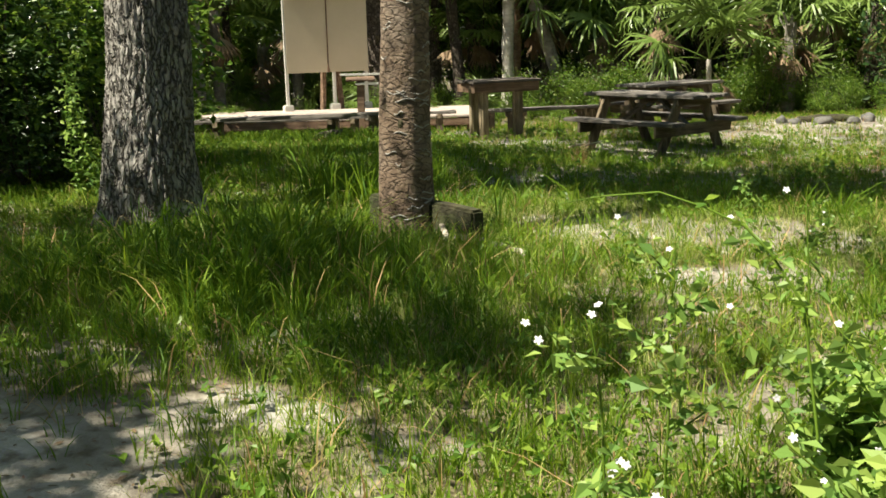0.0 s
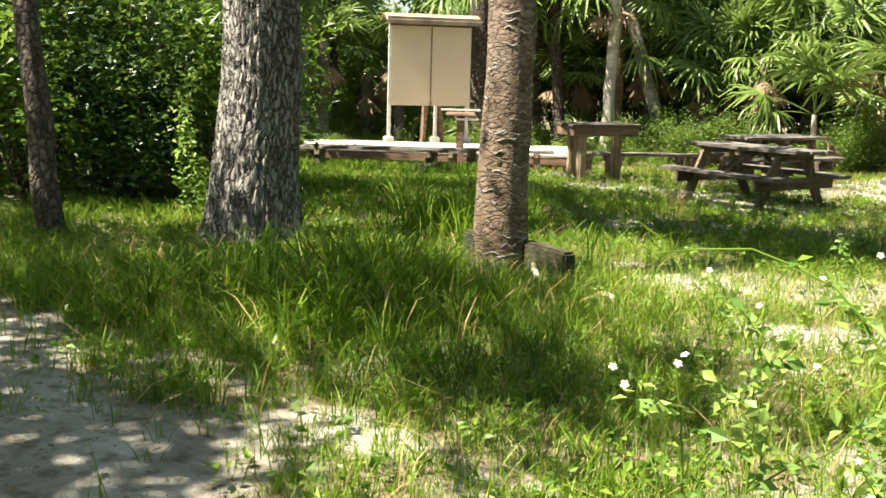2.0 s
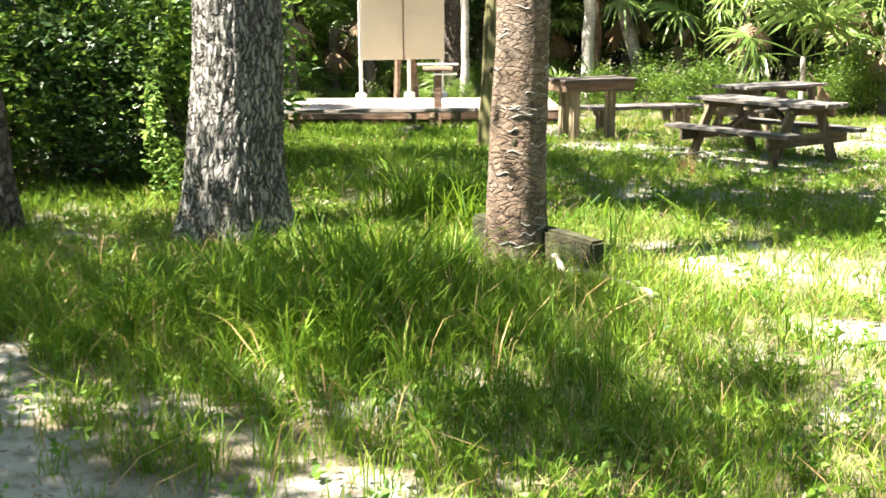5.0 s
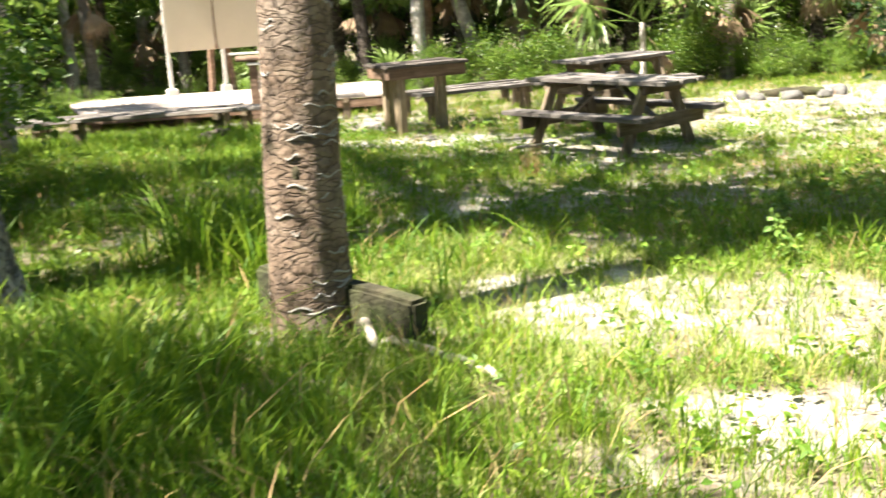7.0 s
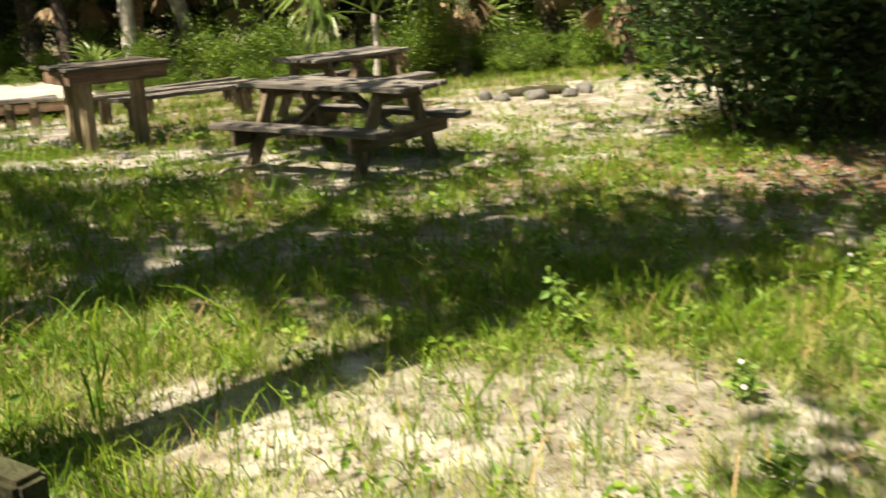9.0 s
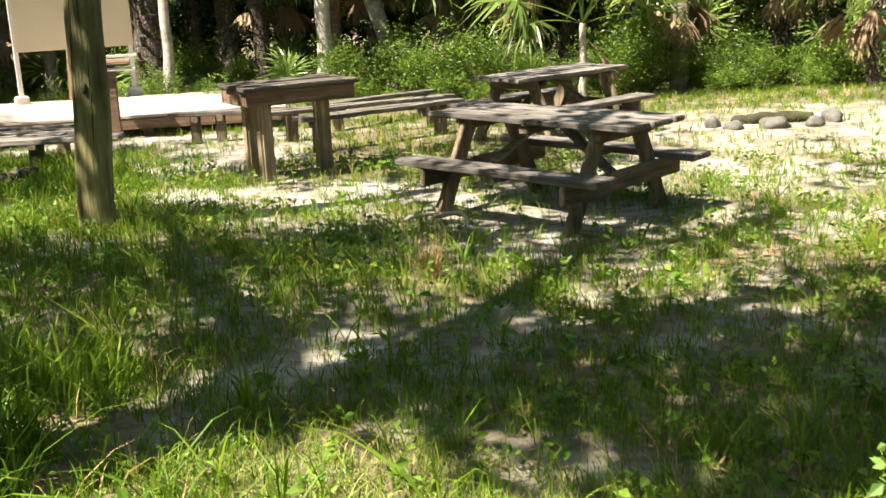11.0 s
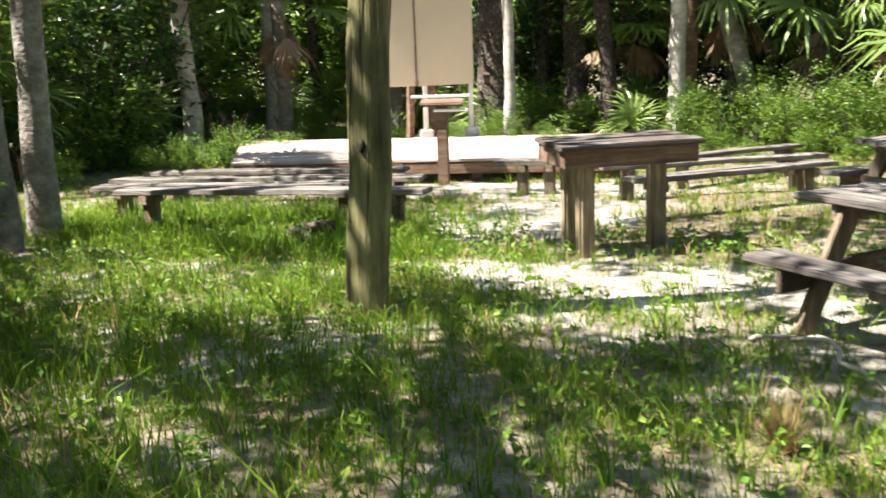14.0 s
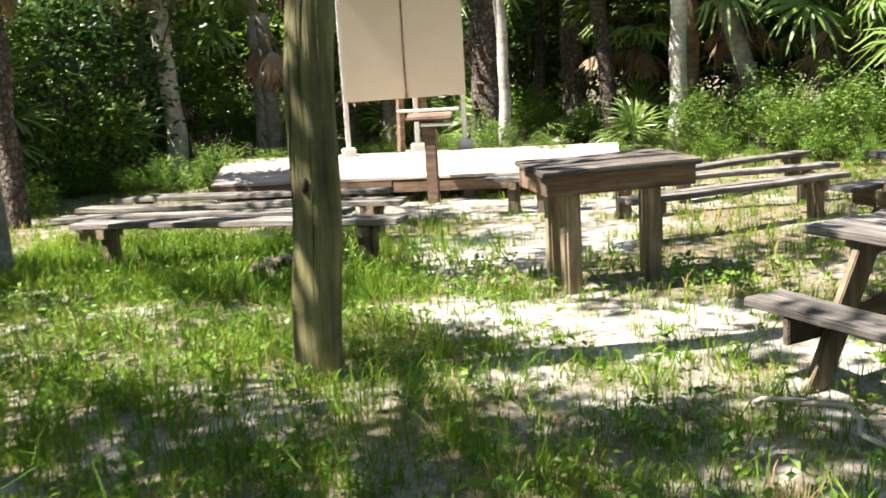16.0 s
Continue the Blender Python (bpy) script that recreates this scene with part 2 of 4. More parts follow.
def part(name, bm, material, parent, label="", smooth=False):
    return tagged(obj(name, bm, material, parent, smooth), label)


def raw(name, verts, tris, material, parent=None, smooth=False):
    """One mesh from arrays of corners and triangles."""
    me = bpy.data.meshes.new(name)
    verts, tris = np.asarray(verts, np.float32), np.asarray(tris, np.int32)
    me.vertices.add(len(verts))
    me.vertices.foreach_set("co", verts.ravel())
    me.loops.add(tris.size)
    me.loops.foreach_set("vertex_index", tris.ravel())
    me.polygons.add(len(tris))
    k = tris.shape[1]
    me.polygons.foreach_set("loop_start", np.arange(len(tris), dtype=np.int32) * k)
    me.polygons.foreach_set("use_smooth", np.full(len(tris), smooth))
    me.update(calc_edges=True)
    me.validate()
    me.materials.append(material)
    ob = new(name, me)
    ob.parent = parent
    return ob


def thing(name, m, label, category, group=""):
    ob = new(name)
    ob.matrix_world = m
    return tagged(ob, label, category, group)


def plank(l, w, t, m=Matrix(), bev=0.008, warp=0.0):
    """A board l long along x, with rounded, slightly uneven edges."""
    bm = bmesh.new()
    bmesh.ops.create_cube(bm, size=1, matrix=Matrix.Diagonal((l, w, t, 1)))
    if warp:
        long = [e for e in bm.edges if abs(e.verts[0].co.x - e.verts[1].co.x) > l * 0.5]
        bmesh.ops.subdivide_edges(bm, edges=long, cuts=7, use_grid_fill=True)
    bmesh.ops.bevel(bm, geom=[e for e in bm.edges if len(e.link_faces) == 2 and e.calc_face_angle(0) > 0.5], offset=bev, segments=2, affect="EDGES")
    if warp:
        s = random.random() * 50
        for v in bm.verts:
            v.co.z += warp * noise.noise((v.co.x * 1.3 + s, v.co.y * 2, s))
            v.co.y += warp * 0.6 * noise.noise((v.co.x * 2.1 + s, 3, s))
    bmesh.ops.transform(bm, matrix=m, verts=bm.verts)
    return bm


def beam(a, b, w, t, bev=0.006):
    """A board from a to b; w across, t in its other thickness."""
    a, b = Vector(a), Vector(b)
    x = (b - a).normalized()
    y = Vector((0, 0, 1)).cross(x)
    y = y.normalized() if y.length > 0.01 else Vector((0, 1, 0))
    z = x.cross(y)
    m = Matrix((x, y, z)).transposed().to_4x4()
    m.translation = (a + b) / 2
    return plank((b - a).length, w, t, m, bev)


def softplus(s, k=1.5):
    return np.logaddexp(0, s * k) / k


def gz(x, y):
    """The lie of the land: level round the tables, a low rise before the pole, falling gently towards the stage."""
    s = -0.5 * np.asarray(x) + 0.85 * np.asarray(y)
    z = -0.08 * (softplus(s - 11.5) - softplus(s - 19.7))
    return z + 0.16 * np.exp(-((np.asarray(x) + 0.6) / 2.4) ** 2 - ((np.asarray(y) - 9.0) / 1.7) ** 2)


def G(x, y):
    return float(gz(x, y))


def tube(path, radii, sides, rough_fn=None):
    """A limb through the points of path."""
    path = [Vector(p) for p in path]
    vs, fs = [], []
    for i, p in enumerate(path):
        d = (path[min(i + 1, len(path) - 1)] - path[max(i - 1, 0)]).normalized()
        u = d.cross(Vector((0.31, 0.95, 0.05))).normalized()
        w = d.cross(u)
        for k in range(sides):
            a = 2 * math.pi * k / sides
            r = radii[i]
            if rough_fn:
                r = rough_fn(r, a, p.z)
            vs.append(p + (u * math.cos(a) + w * math.sin(a)) * r)
    for i in range(len(path) - 1):
        for k in range(sides):
            k2 = (k + 1) % sides
            fs.append((i * sides + k, i * sides + k2, (i + 1) * sides + k2, (i + 1) * sides + k))
    return np.array([tuple(v) for v in vs]), np.array(fs)


def trunk_path(h, lean, n, wob=0.06, seed=0):
    return [(lean[0] * (i / n) * h + wob * noise.noise((seed, i * 6.0 / n, 1)), lean[1] * (i / n) * h + wob * noise.noise((seed + 9, i * 6.0 / n, 2)), -0.15 + h * i / n) for i in range(n + 1)]


def leaves(centres, per, spread, size, aspect=0.5, droop=0.0, flat=0.25, rg=None):
    """Folded leaf blades (two triangles each) scattered round the centres."""
    rg = rg if rg is not None else rng
    c = np.repeat(np.asarray(centres, float), per, axis=0)
    k = len(c)
    d = rg.normal(size=(k, 3))
    d /= np.linalg.norm(d, axis=1)[:, None]
    p = c + d * (spread * rg.random((k, 1)) ** 0.5)
    ax = rg.normal(size=(k, 3))
    ax[:, 2] = ax[:, 2] * 0.5 - droop
    ax /= np.linalg.norm(ax, axis=1)[:, None]
    nr = rg.normal(size=(k, 3))
    nr[:, 2] += 1.2
    sd = np.cross(ax, nr)
    sd /= np.linalg.norm(sd, axis=1)[:, None] + 1e-6
    up = np.cross(sd, ax)
    L = size * (0.6 + 0.8 * rg.random((k, 1)))
    Wd = L * aspect
    tip, l, r = p + ax * L, p + ax * L * 0.45 + sd * Wd / 2 + up * Wd * flat, p + ax * L * 0.45 - sd * Wd / 2 + up * Wd * flat
    v = np.stack([p, r, tip, l], 1).reshape(-1, 3)
    b = np.arange(k)[:, None] * 4
    f = np.concatenate([b + [[0, 1, 2]], b + [[0, 2, 3]]], 0)
    return v, f


def merge(*sets):
    vs, fs, o = [], [], 0
    for v, f in sets:
        vs.append(v)
        fs.append(f + o)
        o += len(v)
    return np.concatenate(vs), np.concatenate(fs)

SAND = ((3.0, 5.75, 1.7, 0.85), (3.6, 4.3, 0.7, 0.4), (5.6, 16.2, 3.2, 2.8), (2.2, 11.3, 1.3, 0.9), (0.3, 12.2, 1.7, 0.8), (-1.9, 15.2, 1.2, 2.2), (-4.2, 18.3, 3.6, 1.2), (-1.6, 0.4, 1.8, 1.2),
        (1.5, 1.25, 0.5, 0.4), (3.2, 13.4, 0.9, 0.9), (4.6, 12.8, 1.2, 0.9), (-9.0, 13.6, 2.6, 0.7), (7.4, 10.0, 2.6, 1.2))


def cover(x, y):
    """How thickly grass grows: thin on the worn sand."""
    c = 0.75 + 0.3 * np.sin(x * 1.7 + 1.2 * np.sin(y * 1.3)) * np.sin(y * 2.1 + np.sin(x * 2.2)) + 0.25 * np.sin(x * 5.3 + y * 3.1) * np.sin(y * 6.1 - 2 * x)
    for cx, cy, rx, ry in SAND:
        e = ((x - cx) / rx) ** 2 + ((y - cy) / ry) ** 2
        c = np.minimum(c, np.clip(0.16 + 0.84 * np.clip(e + 0.3 * np.sin(x * 6 + y * 4) - 0.5, 0, 1), 0, 1))
    verge = y + 0.6 * x + 0.13 * np.sin(3.1 * x + 0.7) + 0.06 * np.sin(8.3 * x - 3 * y)
    c = np.where((verge < 1.72) & (x > -9) & (x < 2.6), np.minimum(c, 0.02 + 0.5 * np.clip(verge - 1.3, 0, 1)), c)
    mid = np.clip((y - 6.8) / 1.2, 0, 1) * np.clip((12.8 - y) / 0.8, 0, 1)
    patch = 0.5 + 0.5 * np.sin(x * 2.9 + 1.7 * np.sin(y * 1.9)) * np.sin(y * 3.3 + 1.4 * np.sin(x * 2.4))
    c = c * (1 - mid * 0.5 * (1 - patch))
    return np.clip(c, 0.02, 1)


# ---------------------------------------------------------------- ground
def ground_sheet():
    def axis(c, near, far, fine, coarse):
        a = np.arange(-near, near + 1e-6, fine)
        g = near * (far / near) ** np.linspace(0, 1, coarse)[1:]
        return c + np.concatenate([-g[::-1], a, g])
    xs, ys = axis(0, 14, 600, 0.14, 26), axis(11, 16, 600, 0.14, 26)
    X, Y = np.meshgrid(xs, ys)
    Z = gz(X, Y) + 0.012 * np.sin(X * 3.1 + np.sin(Y * 2.3)) * np.cos(Y * 2.7 + X) + 0.008 * np.sin(X * 9 + Y * 4) * np.sin(Y * 8.3)
    v = np.stack([X, Y, Z], -1).reshape(-1, 3)
    nx, ny = len(xs), len(ys)
    i = (np.arange(ny - 1)[:, None] * nx + np.arange(nx - 1)[None]).ravel()
    ob = raw("ground", v, np.stack([i, i + 1, i + nx + 1, i + nx], 1), M_GROUND, smooth=True)
    worn = ob.data.attributes.new("worn", "FLOAT", "POINT")
    worn.data.foreach_set("value", np.clip(0.75 - cover(v[:, 0], v[:, 1]), 0, 0.75).astype(np.float32))
    return ob


tagged(ground_sheet(), "pale sandy soil with leaf litter between the grass", "ground", kind="structure")

# ---------------------------------------------------------------- picnic tables


def picnic_table(m, label):
    t = thing("picnic_table", m, label, "table", "picnic tables")
    L, H, B = 1.83, 0.75, 0.44
    for i in range(5):
        part("tabletop_plank", plank(L + 0.012 * (-1) ** i, 0.138, 0.042, pose(0, -0.288 + 0.144 * i, H - 0.021), warp=0.008), M_WOOD, t)
    for s in (-1, 1):
        part("bench_plank", plank(L, 0.26, 0.045, pose(0, s * 0.62, B - 0.022), warp=0.008), M_WOOD, t)
        x = s * 0.64
        part("top_batten", beam((x, -0.33, H - 0.088), (x, 0.33, H - 0.088), 0.04, 0.09), M_WOODY, t)
        part("bench_support", beam((x, -0.74, B - 0.115), (x, 0.74, B - 0.115), 0.042, 0.14), M_WOODY, t)
        for q in (-1, 1):
            part("leg", beam((x - s * 0.045, q * 0.23, H - 0.05), (x - s * 0.045, q * 0.60, -0.02), 0.045, 0.14), M_WOODV, t)
        part("brace", beam((x - s * 0.08, 0, B - 0.10), (s * 0.10, 0, H - 0.07), 0.09, 0.042), M_WOOD, t)
    part("centre_batten", beam((0, -0.33, H - 0.088), (0, 0.33, H - 0.088), 0.09, 0.05), M_WOODY, t)
    part("bench_batten", beam((0, -0.73, B - 0.07), (0, -0.5, B - 0.07), 0.09, 0.05), M_WOODY, t)
    part("bench_batten", beam((0, 0.5, B - 0.07), (0, 0.73, B - 0.07), 0.09, 0.05), M_WOODY, t)
    return t


table = picnic_table(pose(2.2, 11.5, 0, 0, 0, math.degrees(-0.585)), "weathered grey wooden picnic table with attached benches on bare sand")
tagged(copy_thing(table, pose(1.95, 15.7, G(1.95, 15.7), 0, 0, 52)), "weathered grey picnic table behind another in thin grass")
tagged(copy_thing(table, pose(6.38, 6.24, 0, 0, 0, 4)), "weathered grey picnic table in dappled shade among weeds")

# ---------------------------------------------------------------- serving table


def serving_table(m):
    t = thing("serving_table", m, "heavy brown timber serving table on thick square posts", "table")
    L, Wd, H = 1.08, 0.64, 0.90
    for i in range(4):
        part("tabletop_plank", plank(L + 0.05 + 0.015 * (-1) ** i, 0.176, 0.038, pose(0, -0.27 + 0.18 * i, H - 0.019), warp=0.014), M_DARKTOP, t)
    for s in (-1, 1):
        part("apron_board", beam((-L / 2, s * (Wd / 2 - 0.03), H - 0.11), (L / 2, s * (Wd / 2 - 0.03), H - 0.11), 0.045, 0.14), M_WOOD2, t)
        part("apron_board", beam((s * (L / 2 - 0.024), -Wd / 2 + 0.056, H - 0.11), (s * (L / 2 - 0.024), Wd / 2 - 0.056, H - 0.11), 0.045, 0.14), M_WOOD2, t)
        for q in ((-0.17, 0.17) if s < 0 else (0.0,)):
            part("leg", plank(0.9, 0.125 if s < 0 else 0.15, 0.125, pose(s * 0.33, q, H / 2 - 0.06, 0, 90, 0), 0.02), M_POST, t)
    return t


serving_table(pose(-0.36, 13.25, G(-0.36, 13.25), 0, 0, 41))

# ---------------------------------------------------------------- log benches


def bench(a, b, h, wide=0.27, posts=2, label="long weathered plank bench on short posts", group="audience benches"):
    a, b = Vector(a), Vector(b)
    mid, d = (a + b) / 2, b - a
    l = d.length
    t = thing("plank_bench", pose(mid.x, mid.y, G(mid.x, mid.y), 0, 0, math.degrees(math.atan2(d.y, d.x))), label, "bench", group)
    m0 = t.matrix_world.translation.z
    tilt = math.atan2(G(b.x, b.y) - G(a.x, a.y), l)
    half = wide / 2 - 0.01
    for s in (-1, 1):
        part("seat_plank", plank(l - 0.04 * (s > 0), half, 0.05, Matrix.Rotation(-tilt, 4, "Y") @ pose(0, s * (half / 2 + 0.006), h), warp=0.015), M_WOOD, t)
    n = posts
    for i in range(n):
        x = -l / 2 + 0.35 + (l - 0.7) * i / (n - 1)
        z = math.tan(tilt) * x
        part("post", plank(h + 0.12, 0.14, 0.14, pose(x, 0, z + h / 2 - 0.10, 0, 90, 0), 0.02), M_WOODV, t)
        part("cleat", beam((x, -wide / 2, z + h - 0.075), (x, wide / 2, z + h - 0.075), 0.09, 0.09), M_WOODY, t)
    return t


bench((-5.5, 13.15, 0), (-2.12, 13.42, 0), 0.43)
bench((-6.6, 13.87, 0), (-3.3, 14.45, 0), 0.40)
bench((-7.3, 14.86, 0), (-3.25, 15.35, 0), 0.40)
bench((-8.0, 16.17, 0), (-4.2, 16.65, 0), 0.40)
bench((-0.80, 14.85, 0), (0.62, 17.3, 0), 0.40)
bench((-1.80, 16.80, 0), (0.35, 18.7, 0), 0.40)
bench((-1.45, 18.30, 0), (-0.45, 21.4, 0), 0.40)
bench((-3.45, 17.55, 0), (-2.45, 17.85, 0), 0.42, label="short weathered plank bench before the stage")

# ---------------------------------------------------------------- stage, board and stand
STAGE = pose(-5.40, 19.16, -0.66, 0, 0, 21)


def stage():
    t = thing("stage", STAGE, "low wooden stage with sun-bleached deck boards", "stage")
    l, dp, h = 5.9, 3.1, 0.44
    n = 21
    for i in range(n):
        y = dp * (i + 0.5) / n
        part("deck_plank", plank(l + 0.26 * y + 0.05 * random.random(), dp / n - 0.008, 0.04, pose(0.02 * random.random() - 0.13 * y, y, h - 0.02), 0.005, 0.005), M_DECK, t)
    part("skirt_board", beam((-l / 2 + 0.02, 0.03, h - 0.13), (-0.3, 0.03, h - 0.13), 0.045, 0.17), M_WOOD2, t)
    part("skirt_board", beam((-0.28, 0.035, h - 0.14), (l / 2 - 0.02, 0.035, h - 0.14), 0.045, 0.16), M_WOOD2, t)
    for x in (-l / 2 + 0.04, l / 2 - 0.04):
        part("side_board", beam((x, 0.08, h - 0.13), (x, dp - 0.05, h - 0.13), 0.045, 0.17), M_WOOD2, t)
    for x in (-2.7, -1.0, 0.8, 2.7):
        for y in (0.16, dp - 0.2):
            part("pier", plank(0.45, 0.16, 0.16, pose(x, y, 0.19, 0, 90, 0), 0.02), M_WOOD2, t)
    return t


stage()


def board():
    m = pose(-6.977, 21.825, -0.66, 0, 0, 38.6)
    t = thing("notice_board", m, "tan two-panel notice board on posts with a small roof", "notice board")
    w, z0, z1 = 2.06, 1.35, 3.28
    for s in (-1, 1):
        part("panel", plank(w / 2 - 0.02, 0.02, z1 - z0, pose(s * w / 4, -0.06, (z0 + z1) / 2), 0.004), M_PANEL, t)
    part("hinge_strip", plank(z1 - z0 - 0.02, 0.03, 0.028, pose(0, -0.078, (z0 + z1) / 2, 0, 90, 0), 0.004), M_WOOD2, t)
    part("latch", plank(0.06, 0.03, 0.1, pose(0, -0.1, z0 + 0.05), 0.004), M_WOOD2, t)
    part("top_rail", beam((-w / 2, 0, z1 + 0.05), (w / 2, 0, z1 + 0.05), 0.1, 0.09), M_WOOD2, t)
    for x in (-1.02, 0.16, 0.98):
        p = part("post", plank(z1 + 0.05, 0.075, 0.075, pose(x, 0.03, (z1 + 0.05) / 2, 0, 90, 0), 0.006), M_CONC, t)
        part("footing", plank(0.52, 0.23, 0.23, pose(x, 0.03, 0.32, 0, 90, 0), 0.02), M_CONC, t, "white concrete footing")
    for x in (-0.12, 0.42):
        part("back_prop", beam((x, 0.25, 0), (x * 0.6, 0.1, z0 + 0.3), 0.09, 0.14), M_WOOD2, t)
    for s in (-1, 1):
        part("roof_board", plank(w + 0.34, 0.42, 0.035, pose(0, s * 0.19, z1 + 0.2, -s * 24, 0, 0), 0.005), M_ROOF, t)
    part("fascia", plank(w + 0.3, 0.03, 0.17, pose(0, -0.36, z1 + 0.12), 0.005), M_ROOF, t)
    return t


board()


def stand():
    x, y = -4.98, 19.02
    t = thing("lectern_stand", pose(x, y, G(x, y), 0, 0, 22), "brown wooden lectern post with pale crossbars", "lectern")
    part("post", plank(1.25, 0.16, 0.16, pose(0, 0, 0.55, 0, 90, 0), 0.015), M_WOOD2, t)
    part("shelf", plank(0.62, 0.3, 0.035, pose(0, 0, 1.2, 12, 0, 0), 0.006), M_WOOD2, t)
    part("crossbar", plank(0.86, 0.045, 0.045, pose(0, -0.11, 1.30), 0.006), M_CONC, t)
    part("crossbar", plank(0.5, 0.045, 0.045, pose(0.14, -0.11, 1.10), 0.006), M_CONC, t)
    return t


stand()

# ---------------------------------------------------------------- pole


def pole():
    x, y = -1.02, 10.56
    t = thing("utility_pole", pose(x, y, G(x, y) - 0.05), "mossy round wooden pole with dark weathering", "pole")
    path = trunk_path(4.2, (0.050, 0.028), 40, 0.02, 3)
    v, f = tube(path, [0.131 - 0.0004 * i for i in range(41)], 28, lambda r, a, z: r * (1 + 0.02 * noise.noise((math.cos(a) * 4, math.sin(a) * 4, z * 0.6)) + 0.012 * noise.noise((math.cos(a) * 14, math.sin(a) * 14, z))))
    raw("shaft", v, f, M_POLE, t, True)
    bm = bmesh.new()
    bmesh.ops.create_cone(bm, cap_ends=True, segments=20, radius1=0.108, radius2=0.1, depth=0.03, matrix=pose(0.21, 0.12, 4.06))
    part("cap", bm, M_POLE, t)
    bm = bmesh.new()
    bmesh.ops.create_icosphere(bm, subdivisions=2, radius=0.04, matrix=Matrix.Translation((0.085, -0.085, 1.10)) @ Matrix.Diagonal((0.6, 0.5, 1.1, 1)))
    part("knot", bm, M_MOSS, t, "dark oval knot", True)
    for i, (a, z, l) in enumerate(((-1.9, 0.9, 0.9), (-1.4, 1.5, 0.7), (-1.0, 0.6, 0.8), (-2.3, 1.9, 0.6), (-0.6, 1.7, 0.8))):
        p = [(0.050 * q + math.cos(a) * 0.131 + 0.004 * math.sin(q * 9), 0.028 * q + math.sin(a) * 0.131, q) for q in np.linspace(z, z + l, 9)]
        raw("crack", *tube(p, [0.001, 0.003, 0.004, 0.0045, 0.0045, 0.004, 0.0035, 0.002, 0.001], 5), M_MOSS, t, True)
    box = part("junction_box", plank(0.16, 0.1, 0.3, pose(0.215, 0.0, 2.27, 0, 0, 30), 0.012), M_METAL, t, "grey metal junction box")
    part("lid", plank(0.13, 0.02, 0.26, pose(0.243, -0.048, 2.27, 0, 0, 30), 0.005), M_METAL, box)
    return t


pole()
# ---------------------------------------------------------------- trees near the path


def oak(x, y):
    t = thing("oak_tree", pose(x, y, G(x, y)), "large grey oak with deeply furrowed bark in grass", "tree")
    n = 190
    path = trunk_path(7.5, (0.03, 0.0), n, 0.06, 5)
    rad = [0.34 * (1 - 0.28 * min(1, i / n * 1.4)) + 0.26 * math.exp(-i / n * 7.5 / 0.30) + 0.02 for i in range(n + 1)]

    def furrow(r, a, z):
        ca, sa = math.cos(a), math.sin(a)
        b = noise.noise((ca * 1.2, sa * 1.2, z * 0.5)) * 0.06
        sw = 0.10 * noise.noise((ca * 2, sa * 2, z * 1.4))
        k = abs(noise.noise((math.cos(a + sw) * 10 + 2, math.sin(a + sw) * 10, z * 4.5)))
        k2 = abs(noise.noise((ca * 22, sa * 22 + 4, z * 12.0)))
        flare = 0.06 * math.exp(-max(z, 0) / 0.35) * math.cos(5 * a + 1)
        return r * (1 + b + flare) + 0.10 * min(k, 0.24) + 0.035 * min(k2, 0.25) - 0.012
    v, f = tube(path, rad, 190, furrow)
    raw("trunk", v, f, M_OAK, t, True)
    for i, (a, h, l) in enumerate(((0.6, 4.4, 3.6), (2.5, 5.2, 3.8), (4.0, 4.8, 3.5), (5.4, 5.6, 1.6), (1.5, 6.4, 3.0))):
        p = [Vector((0.15 + math.cos(a) * l * s, 0.2 + math.sin(a) * l * s, h + 2.4 * s ** 0.8 + 0.25 * noise.noise((i, s * 3, 2)))) for s in np.linspace(0, 1, 12)]
        v, f = tube(p, list(np.linspace(0.17, 0.03, 12)), 10)
        raw("limb", v, f, M_OAK, t, True)
    return t


OAK = oak(-1.41, 5.44)


